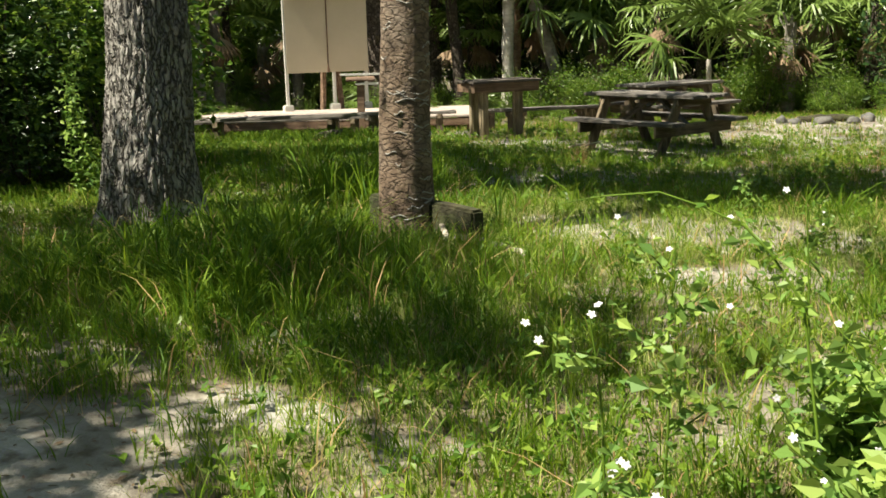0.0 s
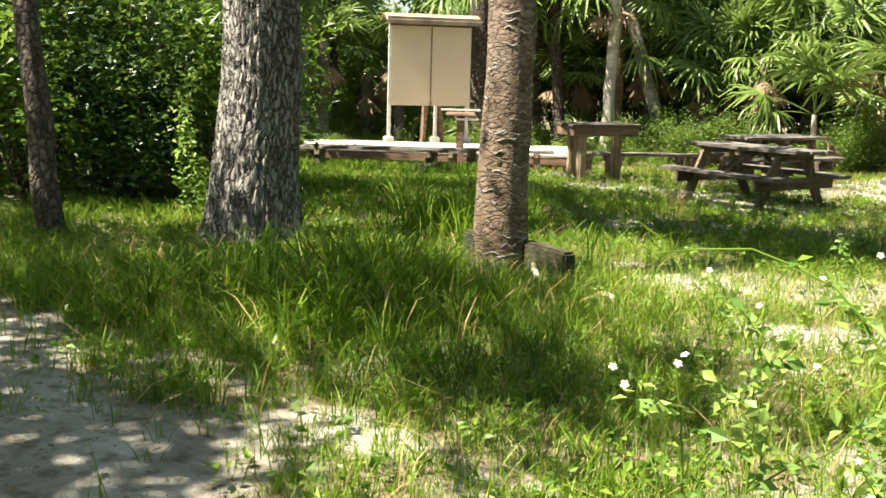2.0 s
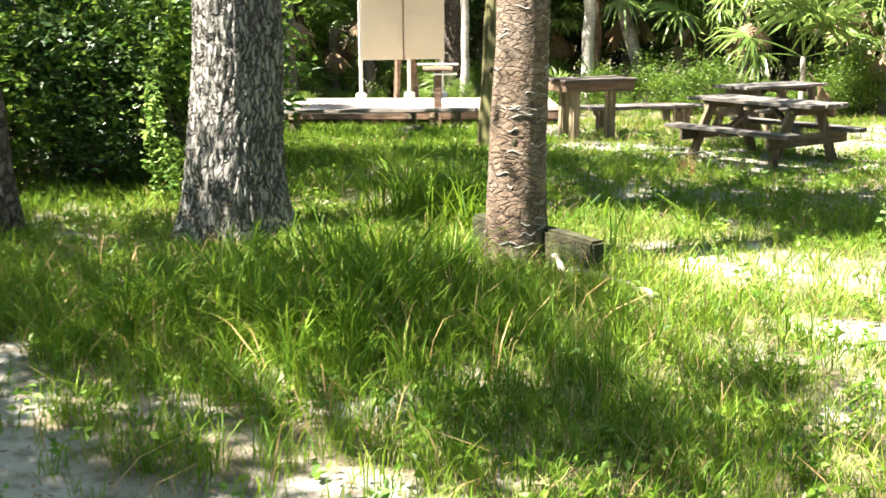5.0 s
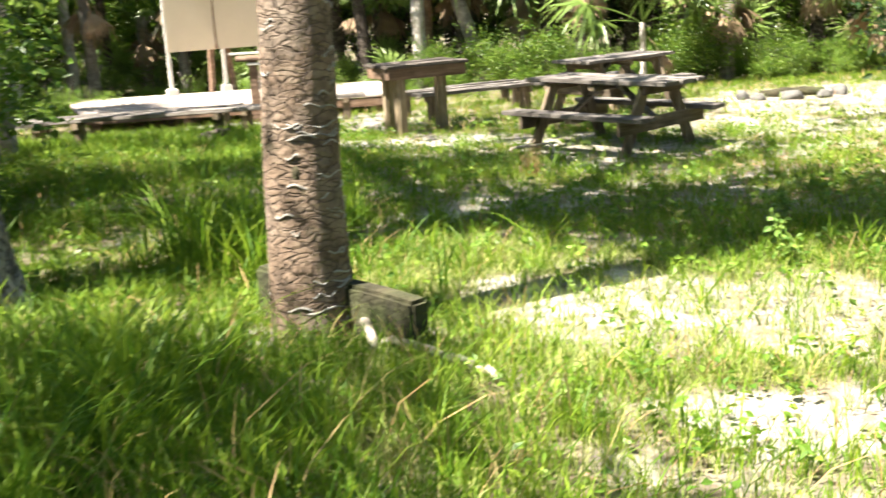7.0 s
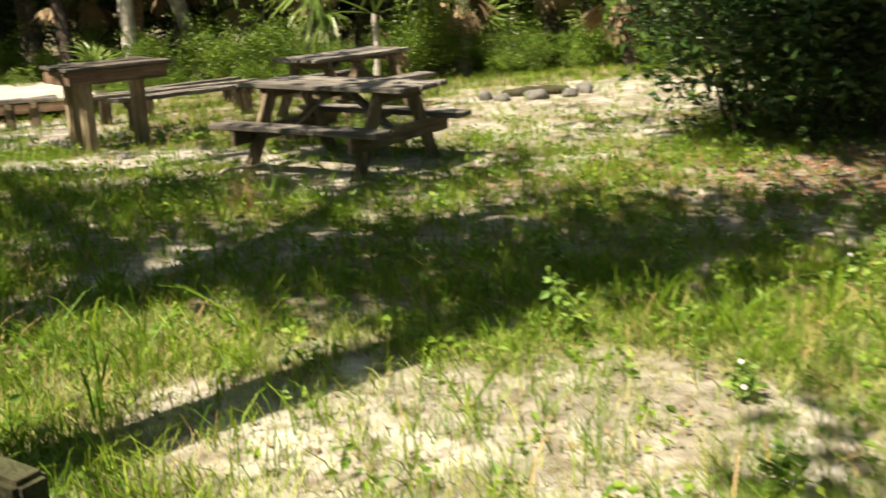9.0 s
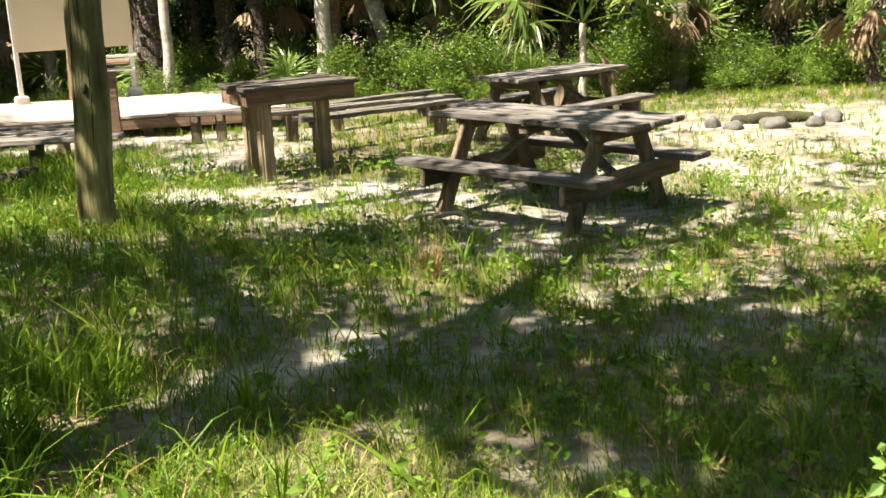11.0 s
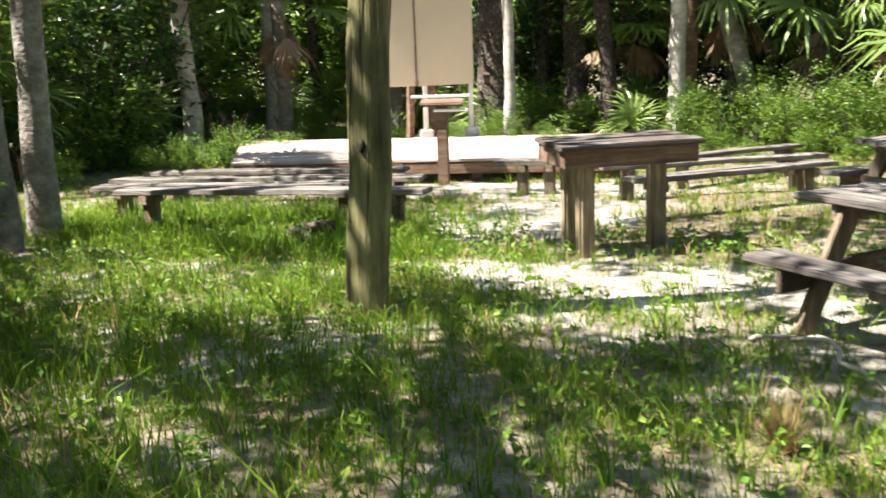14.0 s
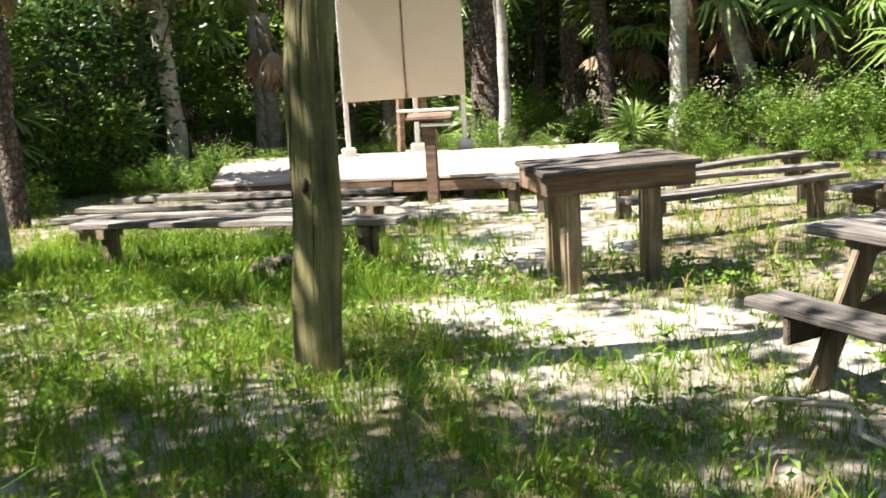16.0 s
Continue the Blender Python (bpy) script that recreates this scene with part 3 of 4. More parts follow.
def ringed_palm(x, y, h, r, lean, label, material=M_PALM, scars=170, seed=1, name="palm_tree"):
    t = thing(name, pose(x, y, G(x, y)), label, "tree")
    n = 130 if scars else 50
    path = trunk_path(h, lean, n, 0.03 if scars else 0.05, seed)
    rad = [r * (1.12 - 0.22 * min(1, i / n * h / 1.6) + 0.08 * math.exp(-i / n * h / 0.18)) for i in range(n + 1)]

    def ring(q, a, z):
        return q * (1 + 0.03 * noise.noise((math.cos(a) * 3 + seed, math.sin(a) * 3, z * 8)) + 0.035 * noise.noise((math.cos(a) * 2, math.sin(a) * 2 + seed, z * 2)))
    v, f = tube(path, rad, 64 if scars else 20, ring)
    raw("trunk", v, f, material, t, True)
    rg = np.random.default_rng(seed)
    vs = []
    for i in range(scars):
        z = 0.12 + 3.6 * rg.random()
        a = rg.normal(-0.35, 0.8) if i % 3 else rg.random() * 6.28
        j = min(n - 1, int((z + 0.15) / h * n))
        c, q = Vector(path[j]), rad[j] * 0.985
        w = 0.10 + 0.38 * rg.random()
        pts = []
        for k in range(7):
            b = a + w * (k / 6 - 0.5) * 2
            lift = 0.006 * math.sin(math.pi * k / 6) * (0.4 + 0.9 * abs(math.sin(k * 2.1 + i)))
            zz = z + 0.012 * math.cos(k * 0.9 + i)
            pts.append([c + Vector((math.cos(b) * (q + e), math.sin(b) * (q + e), zz - c.z + dz)) for e, dz in ((-0.012, -0.007), (0.004 + lift, -0.003), (0.003 + lift, 0.003), (-0.012, 0.008))])
        vs.append(pts)
    if scars:
        V = np.array([[tuple(p) for p in row] for s in vs for row in s]).reshape(-1, 3)
        F = []
        for s in range(len(vs)):
            for k in range(6):
                o = s * 28 + k * 4
                for e in range(3):
                    F.append((o + e, o + 4 + e, o + 5 + e, o + 1 + e))
        tagged(raw("scar_tissue", V, np.array(F), M_SCAR, t), "pale grey leaf scars round the trunk", kind="stuff")
    return t


PALM = ringed_palm(1.06, 5.17, 8.0, 0.205, (0.006, 0.0), "ringed palm trunk with pale leaf scars beside a log")
bm = bmesh.new()
bmesh.ops.create_icosphere(bm, subdivisions=2, radius=0.05, matrix=Matrix.Translation((0.03, -0.185, 0.92)) @ Matrix.Diagonal((0.6, 0.35, 1.0, 1)))
part("knot_hole", bm, M_MOSS, PALM, "dark knot hole in the bark", True)

# mossy log lying behind the palm, and sticks


def log(a, b, r, label, material, name="fallen_log", sides=16, bend=0.03):
    a, b = Vector(a), Vector(b)
    t = thing(name, Matrix.Translation((a + b) / 2), label, "log" if r > 0.05 else "stick")
    n = 14
    s0 = random.random() * 40
    pts = [(a - b) * (0.5 - i / n) + Vector((0, 0, bend * math.sin(math.pi * i / n) + bend * 0.6 * noise.noise((s0, i * 0.5, 0)))) + Vector((bend * noise.noise((s0 + 3, i * 0.4, 1)), bend * noise.noise((i * 0.4, s0, 3)), 0)) for i in range(n + 1)]
    v, f = tube(pts, [r * (1 + 0.15 * noise.noise((s0, i * 0.7, 5))) for i in range(n + 1)], sides, lambda q, c, z: q * (1 + 0.12 * noise.noise((math.cos(c) * 2 + s0, math.sin(c) * 2, z * 3))))
    c0, c1 = len(v), len(v) + 1
    v = np.concatenate([v, [tuple(pts[0]), tuple(pts[-1])]])
    k = len(pts) - 1
    tri = [(c0, (i + 1) % sides, i, i) for i in range(sides)] + [(c1, k * sides + i, k * sides + (i + 1) % sides, k * sides + (i + 1) % sides) for i in range(sides)]
    quads = np.concatenate([f[:, [0, 1, 2]], f[:, [0, 2, 3]], np.array(tri)[:, :3]])
    raw("wood", v, quads, material, t, True)
    return t


timber = thing("timber_log", pose(1.17, 5.23, 0.09, 0, 0, -30), "dark mossy squared timber lying behind a palm trunk", "log")
part("wood", plank(1.26, 0.13, 0.42, Matrix(), 0.02, 0.03), M_MOSS, timber)
log((1.42, 4.98, 0.05), (2.18, 4.52, 0.04), 0.022, "bleached bare stick on the ground", M_STICK, "stick", 8, 0.05)
log((1.50, 4.82, 0.05), (1.36, 5.08, 0.14), 0.025, "bleached broken stick leaning on a log", M_STICK, "stick", 8, 0.02)
log((1.15, 10.95, 0.06), (1.97, 10.4, 0.03), 0.012, "thin pale fallen branch in grass", M_STICK, "stick", 6, 0.12)
log((4.0, 16.2, G(4, 16.2) + 0.03), (4.9, 16.35, G(4.9, 16.35) + 0.03), 0.07, "dark log lying on the sandy clearing", M_MOSS)

log((-3.25, 12.75, G(-3.25, 12.75) + 0.05), (-2.85, 12.95, G(-2.85, 12.95) + 0.16), 0.05, "broken brown root wood beside a bench", M_BARK, "root_wood", 10, 0.05)
log((-3.2, 13.0, G(-3.2, 13.0) + 0.14), (-2.95, 12.7, G(-2.95, 12.7) + 0.04), 0.035, "broken brown root wood beside a bench", M_BARK, "root_wood", 10, 0.04)


def stone(x, y, w, h, seed):
    t = thing("stone", pose(x, y, G(x, y), 0, 0, 57 * seed), "grey weathered stone on the sand beside a log", "stone", "stones by the log")
    bm = bmesh.new()
    bmesh.ops.create_icosphere(bm, subdivisions=3, radius=0.5)
    for v in bm.verts:
        v.co *= 1 + 0.35 * noise.noise(v.co * 2.2 + Vector((seed * 3.1, 0, 0))) + 0.08 * noise.noise(v.co * 7 + Vector((0, seed * 2.0, 0)))
        v.co = Vector((v.co.x * w, v.co.y * w * 0.7, max(v.co.z, -0.25) * h * 1.3 + h * 0.22))
    part("rock", bm, M_STONE, t, smooth=True)
    return t


for sx, sy, sw, sh, sd in ((3.75, 16.0, 0.22, 0.16, 1), (3.95, 15.75, 0.28, 0.12, 2), (4.4, 15.85, 0.34, 0.14, 3), (4.85, 15.95, 0.26, 0.12, 4), (5.1, 16.3, 0.3, 0.16, 5)):
    stone(sx, sy, sw, sh, sd)

# ---------------------------------------------------------------- fan palms


def frond_mesh(seed, material, ribs=22, size=0.8, stalk=0.9, droop=0.5, name="frond", fan=4.3):
    """A fan leaf: a stalk along x and then folded blades fanned out, tips drooping."""
    rg = np.random.default_rng(seed)
    V, F = [], []

    def strip(pts, widths, nrm, first=None):
        ids = []
        for i, (p, w) in enumerate(zip(pts, widths)):
            if i == 0 and first:
                ids.append(first)
                continue
            ids.append((len(V), len(V) + 1))
            V.extend([p - nrm * w, p + nrm * w])
        for (a, b), (c, d) in zip(ids, ids[1:]):
            F.append((a, b, d, c))
        return ids
    stem = [np.array([stalk * s, 0, 0.10 * math.sin(s * 2.2)]) for s in np.linspace(0, 1, 5)]
    hub = strip(stem, [0.016, 0.014, 0.013, 0.012, 0.012], np.array([0, 1, 0]))
    strip(stem, [0.010] * 5, np.array([0, 0, 1]), hub[0])
    base = stem[-1]
    for i in range(ribs):
        a = (i / (ribs - 1) - 0.5) * fan
        d = np.array([math.cos(a), math.sin(a), 0.12 * (-1) ** i + 0.25 * math.cos(a)])
        L = size * (0.72 + 0.28 * math.cos(a * 0.8)) * (0.9 + 0.2 * rg.random())
        n = np.cross(d, [0, 0, 1])
        n /= np.linalg.norm(n)
        pts = [base + d * L * s + np.array([0, 0, -droop * L * s ** 2.6 * (0.7 + 0.6 * rg.random())]) for s in (0, 0.3, 0.6, 0.85, 1.0)]
        strip(pts, [0.008, 0.030 * size / 0.8, 0.030 * size / 0.8, 0.016, 0.002], n + np.array([0, 0, 0.35 * (-1) ** i]), hub[-1])
    ob = raw(name, np.array(V), np.array(F), material)
    me = ob.data
    bpy.data.objects.remove(ob)
    return me


FRONDS = [frond_mesh(i, M_FROND, droop=0.35 + 0.15 * i) for i in range(4)]
DEAD = [frond_mesh(20 + i, M_DEADFROND, droop=0.3, ribs=14, fan=1.3) for i in range(2)]


def add_frond(parent, mesh, m, name="frond"):
    ob = new(name, mesh)
    ob.parent = parent
    ob.matrix_local = m
    return ob


def palmetto(x, y, size, count, seed, label="green saw palmetto with fanned leaves", h0=0.1):
    t = thing("palmetto", pose(x, y, G(x, y)), label, "shrub", "palmettos")
    rg = np.random.default_rng(seed)
    for i in range(count):
        m = Matrix.Translation((0, 0, h0)) @ pose(0, 0, 0, 0, 0, 360 * rg.random()) @ pose(0, 0, 0, rg.normal(0, 12), -(18 + 60 * rg.random()), 0) @ Matrix.Scale(size * (0.75 + 0.5 * rg.random()), 4)
        add_frond(t, FRONDS[int(rg.integers(4))], m)
    return t


def cabbage_palm(x, y, h, r, seed, label, crown=26, dead=8, material=M_BARK, lean=(0, 0), boots=0, fan=1.25):
    t = ringed_palm(x, y, h, r, lean, label, material, 0, seed, "cabbage_palm")
    rg = np.random.default_rng(seed + 50)
    top = Vector((lean[0] * h, lean[1] * h, h - 0.15))
    for i in range(crown):
        m = Matrix.Translation(top) @ pose(0, 0, 0, 0, 0, 360 * rg.random()) @ pose(0, 0, 0, rg.normal(0, 15), 30 - 100 * rg.random(), 0) @ Matrix.Scale(fan * (0.8 + 0.4 * rg.random()), 4)
        add_frond(t, FRONDS[int(rg.integers(4))], m)
    for i in range(dead):
        m = Matrix.Translation(top) @ pose(0, 0, -0.2, 0, 0, 360 * rg.random()) @ pose(0, 0, 0, rg.normal(0, 12), 45 + 42 * rg.random(), 0) @ Matrix.Scale(0.45 + 0.4 * rg.random(), 4)
        add_frond(t, DEAD[int(rg.integers(2))], m, "dead_frond")
    for i in range(boots):
        z = h * (0.08 + 0.9 * rg.random())
        a = 360 * rg.random()
        bm = plank(0.34, 0.07, 0.025, pose(0.14, 0, 0, 0, 0, 0), 0.006)
        bmesh.ops.transform(bm, matrix=Matrix.Translation((lean[0] * z, lean[1] * z, z)) @ pose(0, 0, 0, 0, 0, a) @ Matrix.Translation((r * 0.85, 0, 0)) @ pose(0, 0, 0, 0, -62, 0), verts=bm.verts)
        part("leaf_boot", bm, material, t)
    return t


PALMS = (
    (-11.7, 21.4, 4.3, 0.19, 11, M_PALE, 0), (-12.2, 24.6, 4.3, 0.15, 12, M_PALE, 0), (-10.2, 16.3, 4.2, 0.16, 13, M_BARK, 0),
    (-3.40, 25.5, 4.6, 0.17, 14, M_PALE, 0), (-6.95, 24.9, 4.6, 0.36, 15, M_BARK, 90), (-6.0, 27.0, 5.5, 0.27, 16, M_BARK, 30),
    (-11.9, 26.0, 4.6, 0.13, 17, M_BARK, 0), (-8.6, 32.0, 5.8, 0.26, 18, M_BARK, 0), (1.6, 26.6, 3.4, 0.16, 19, M_BARK, 24),
    (4.6, 25.8, 3.0, 0.18, 20, M_BARK, 24), (-16.0, 21.0, 4.4, 0.18, 21, M_BARK, 0), (-0.4, 26.4, 2.9, 0.18, 22, M_BARK, 20),
    (9.0, 22.0, 3.6, 0.2, 23, M_BARK, 0), (-15.0, 16.5, 4.0, 0.18, 24, M_BARK, 0), (11.2, 14.0, 5.0, 0.2, 25, M_BARK, 0),
    (7.2, 24.6, 3.4, 0.17, 26, M_BARK, 0), (-14.4, 24.2, 4.4, 0.15, 27, M_BARK, 0), (-5.3, 30.5, 3.6, 0.22, 28, M_BARK, 0), (-13.4, 12.6, 4.0, 0.17, 29, M_BARK, 0), (-9.8, 9.6, 4.2, 0.17, 30, M_BARK, 0),
)
for px, py, ph, pr, ps, pm, pb in PALMS:
    cabbage_palm(px, py, ph, pr, ps, "cabbage palm with drooping fan fronds at the clearing's edge" if pm is M_BARK else "cabbage palm with a pale smooth trunk", 24, 6, pm, (0.03 * math.sin(ps), 0.03 * math.cos(ps * 2)), pb)
tagged(ringed_palm(-6.27, 24.2, 5.5, 0.11, (0.0, 0.0), "straight pale bare trunk behind the board", M_PALE, 0, 33, "bare_trunk"))
tagged(ringed_palm(-5.62, 11.75, 6.0, 0.16, (-0.02, 0.0), "grey-brown tree trunk at the clearing's edge", M_GREY, 0, 34, "slender_tree"))
tagged(ringed_palm(-5.78, 12.35, 6.0, 0.15, (0.05, 0.0), "grey-brown tree trunk at the clearing's edge", M_GREY, 0, 35, "slender_tree"))
tagged(ringed_palm(-3.14, 4.78, 6.0, 0.12, (-0.10, -0.02), "dark leaning trunk beside the sandy path", M_BARK, 0, 36, "slender_tree"))
tagged(ringed_palm(-1.75, 26.0, 5.0, 0.19, (-0.30, -0.10), "leaning grey-brown trunk in the woods", M_GREY, 0, 37, "slender_tree"))
cabbage_palm(2.06, 22.9, 1.5, 0.06, 60, "young palm with a thin pale trunk in sunlight", 9, 2, M_PALE)
tagged(ringed_palm(9.3, 11.4, 6.0, 0.2, (0.03, 0.0), "dark brown trunk in deep shade", M_BARK, 0, 38, "slender_tree"))
tagged(ringed_palm(10.3, 9.9, 6.0, 0.24, (0.0, 0.02), "dark brown trunk in deep shade", M_BARK, 0, 39, "slender_tree"))
tagged(ringed_palm(7.6, 13.5, 6.0, 0.16, (0.02, 0.0), "dark brown trunk in deep shade", M_BARK, 0, 40, "slender_tree"))

# ---------------------------------------------------------------- shrubs and woods


def shrub_mesh(seed, material, w, h, leaf, clumps, per, aspect=0.5):
    rg = np.random.default_rng(seed)
    k = clumps
    u = rg.normal(size=(k, 3))
    u /= np.linalg.norm(u, axis=1)[:, None]
    rad = rg.random((k, 1)) ** 0.35
    c = u * rad * [w / 2, w / 2, h / 2] * (0.75 + 0.5 * rg.random((k, 1))) + [0, 0, h * 0.52]
    shoots = rg.random(k // 9) * 6.283
    tips = np.stack([np.cos(shoots) * w * 0.42, np.sin(shoots) * w * 0.42, h * (0.35 + 0.75 * rg.random(k // 9))], 1) * rg.uniform(0.85, 1.25, (k // 9, 1))
    c = np.concatenate([c, tips])
    c = c[c[:, 2] > 0.05]
    v, f = leaves(c, per, 0.24, leaf, aspect, 0.15, rg=rg)
    v[:, 2] = np.maximum(v[:, 2], 0.01)
    ob = raw("leaves", v, f, material)
    me = ob.data
    bpy.data.objects.remove(ob)
    return me


def stems_mesh(seed, w, h):
    rg = np.random.default_rng(seed)
    sets = []
    for i in range(9):
        a, l = rg.random() * 6.28, (0.15 + 0.3 * rg.random()) * w
        p = [(math.cos(a) * l * s, math.sin(a) * l * s, -0.05 + h * 0.85 * s + 0.05 * rg.normal()) for s in np.linspace(0, 1, 6)]
        sets.append(tube(p, list(np.linspace(0.022, 0.006, 6)), 5))
    v, f = merge(*sets)
    ob = raw("stems", v, f, M_BARK)
    me = ob.data
    bpy.data.objects.remove(ob)
    return me


KINDS = {
    "dark": [shrub_mesh(100 + i, M_DARKLEAF, 2.4, 2.6, 0.105, 330, 11) for i in range(3)],
    "mid": [shrub_mesh(110 + i, M_LEAF, 2.2, 2.2, 0.11, 230, 12) for i in range(3)],
    "bright": [shrub_mesh(120 + i, M_BRIGHT, 1.8, 1.4, 0.09, 170, 14) for i in range(3)],
    "tall": [shrub_mesh(130 + i, M_LEAF, 3.4, 4.6, 0.17, 300, 12) for i in range(3)],
    "talldark": [shrub_mesh(140 + i, M_DARKLEAF, 3.4, 4.6, 0.16, 300, 12) for i in range(3)],
}
STEMS = [stems_mesh(150, 2.2, 2.2), stems_mesh(151, 2.4, 2.6)]
SHRUB_LABEL = {"dark": "dense dark green glossy-leaved shrub", "mid": "green leafy woodland shrub", "bright": "sunlit light green low shrub",
               "tall": "tall leafy understory tree at the clearing's edge", "talldark": "tall dark leafy understory tree in shade"}


def shrub(x, y, kind, s=1.0, turn=0.0, lift=0.0):
    t = thing("shrub", pose(x, y, G(x, y), 0, 0, turn), SHRUB_LABEL[kind], "shrub", kind + " shrubs")
    i = int(abs(x * 7 + y * 13)) % 3
    a = new("foliage", KINDS[kind][i])
    a.parent, a.matrix_local = t, Matrix.Translation((0, 0, lift)) @ Matrix.Scale(s, 4)
    b = new("branchwork", STEMS[i % 2])
    b.parent, b.matrix_local = t, Matrix.Scale(s * (1.6 if kind.startswith("tall") else 1.0), 4)
    return t


rs = random.Random(4)
# thicket beside the oak
for x, y, k, s in ((-3.4, 7.6, "mid", 1.0), (-4.6, 7.2, "dark", 1.1), (-3.9, 6.9, "dark", 0.7), (-4.0, 8.6, "mid", 1.2), (-5.6, 8.4, "mid", 1.3), (-5.0, 6.4, "tall", 0.7),
                   (-6.6, 7.4, "tall", 0.9), (-6.6, 9.6, "tall", 0.9), (-7.6, 5.6, "tall", 0.9), (-2.75, 6.9, "bright", 0.45), (-2.7, 7.3, "bright", 0.5),
                   (-8.5, 8.5, "tall", 1.0), (-9.0, 11.5, "mid", 0.9)):
    shrub(x, y, k, s, rs.random() * 360)
# dark glossy bush at the sunny clearing, and deep shade behind the nearer table
for x, y, k, s in ((6.0, 12.2, "dark", 1.05), (7.2, 11.7, "dark", 1.1), (6.5, 11.7, "dark", 0.85), (7.6, 12.6, "talldark", 0.7), (9.6, 12.4, "talldark", 0.8), (11.0, 9.2, "dark", 0.8), (10.6, 13.0, "talldark", 0.9), (6.9, 13.4, "dark", 1.3), (8.6, 12.6, "talldark", 0.8), (10.5, 11.8, "talldark", 0.95),
                   (12.0, 10.0, "talldark", 1.0), (12.4, 7.6, "talldark", 1.0), (9.2, 14.6, "talldark", 1.0), (11.6, 13.8, "talldark", 1.1), (8.2, 16.6, "tall", 0.8),
                   (12.8, 5.0, "talldark", 1.0), (12.4, 2.2, "talldark", 1.0), (13.5, 12.0, "talldark", 1.2), (14.5, 8.5, "talldark", 1.2)):
    shrub(x, y, k, s, rs.random() * 360)
# woodland edge round the far side: low sunlit growth, then shrubs, then tall understory
def edge(a, wave, back):
    x = -22 + 34 * a
    return x, 24.6 + back + 1.6 * math.sin(a * wave) - 0.013 * (x + 2) ** 2


for i in range(44):
    x, y = edge(i / 43, 9, rs.uniform(-0.6, 0.8))
    shrub(x, y, rs.choice(("bright", "bright", "mid")), rs.uniform(0.22, 0.42), rs.random() * 360)
for i in range(30):
    x, y = edge(i / 29, 9, rs.uniform(1.8, 3.6))
    if -10.8 < x < -7.4:
        y += 4
    shrub(x + rs.uniform(-0.5, 0.5), y, rs.choice(("mid", "bright", "mid")), rs.uniform(0.4, 0.75), rs.random() * 360)
for i in range(62):
    x, y = edge(i / 61, 11, rs.uniform(4.6, 7.4))
    if -11.5 < x < -8:
        y += 4
    shrub(x + rs.uniform(-0.8, 0.8), y, rs.choice(("tall", "talldark", "tall", "talldark")), rs.uniform(0.8, 1.2), rs.random() * 360, rs.uniform(0, 0.8))
for i in range(26):
    a = i / 25
    shrub(-15.5 - 2.5 * math.sin(a * 7) + rs.uniform(-1, 1), 4 + 22 * a, rs.choice(("mid", "tall", "talldark", "bright")), rs.uniform(0.8, 1.2), rs.random() * 360)
for i in range(10):
    shrub(-12.5 + rs.uniform(-1.5, 1.5), 11 + 1.6 * i, rs.choice(("mid", "bright", "bright")), rs.uniform(0.25, 0.45), rs.random() * 360)
for i in range(14):
    shrub(9.8 + rs.uniform(-0.8, 2.5), 16 + 0.9 * i, rs.choice(("tall", "mid", "bright", "tall")), rs.uniform(0.6, 1.0), rs.random() * 360)
for i in range(16):
    b = math.pi * (1.0 + i / 15)
    shrub(1 + 14 * math.cos(b), 3 + 11 * math.sin(b), rs.choice(("tall", "talldark")), rs.uniform(0.9, 1.2), rs.random() * 360)
# trees of the woods behind; closed crowns, out of view, are added to darken the ground under them
for i in range(15):
    x, y = edge((i + 0.5) / 15 + rs.uniform(-0.02, 0.02), 9, rs.uniform(2.6, 6.5))
    if -12.6 < x < -7.4:
        continue
    tree = ringed_palm(x, y, 6.5, rs.uniform(0.11, 0.24), (rs.uniform(-0.12, 0.12), rs.uniform(-0.05, 0.05)), "brown woodland tree behind the clearing, its dense unseen crown added for shade", rs.choice((M_BARK, M_BARK, M_WOOD2)), 0, 500 + i, "woodland_tree")
    rg = np.random.default_rng(700 + i)
    u = rg.normal(size=(170, 3))
    u /= np.linalg.norm(u, axis=1)[:, None]
    raw("crown", *leaves(u * [3.4, 3.4, 1.7] * rg.random((170, 1)) ** 0.4 + [0, 1.2, 6.6], 11, 0.5, 0.24, 0.55, rg=rg), M_LEAF, tree)
# sunlit low growth at the foot of the woods behind the stage and the benches
for i in range(26):
    a = i / 25
    shrub(-13.0 + 21 * a + rs.uniform(-0.6, 0.6), 20.9 + 4.2 * math.sin(a * math.pi) + rs.uniform(-0.3, 0.9), rs.choice(("bright", "bright", "mid")), rs.uniform(0.2, 0.38) + 0.15 * (a > 0.62), rs.random() * 360)
for i in range(16):
    a = i / 15
    shrub(-14.2 + 5.2 * a + rs.uniform(-0.4, 0.4), 18.4 + 2.4 * a + rs.uniform(-0.5, 0.5), "bright", rs.uniform(0.3, 0.5), rs.random() * 360)
for i in range(14):
    a = i / 13
    shrub(-0.9 + 7.2 * a + rs.uniform(-0.4, 0.4), 25.0 - 1.6 * a + rs.uniform(-0.5, 0.5), rs.choice(("bright", "bright", "mid")), rs.uniform(0.38, 0.72), rs.random() * 360)
# sunlit growth at the end of the opening beside the board
for i in range(18):
    shrub(rs.uniform(-12.2, -7.8), rs.uniform(26.2, 30.0), rs.choice(("bright", "bright", "mid")), rs.uniform(0.5, 1.1), rs.random() * 360)
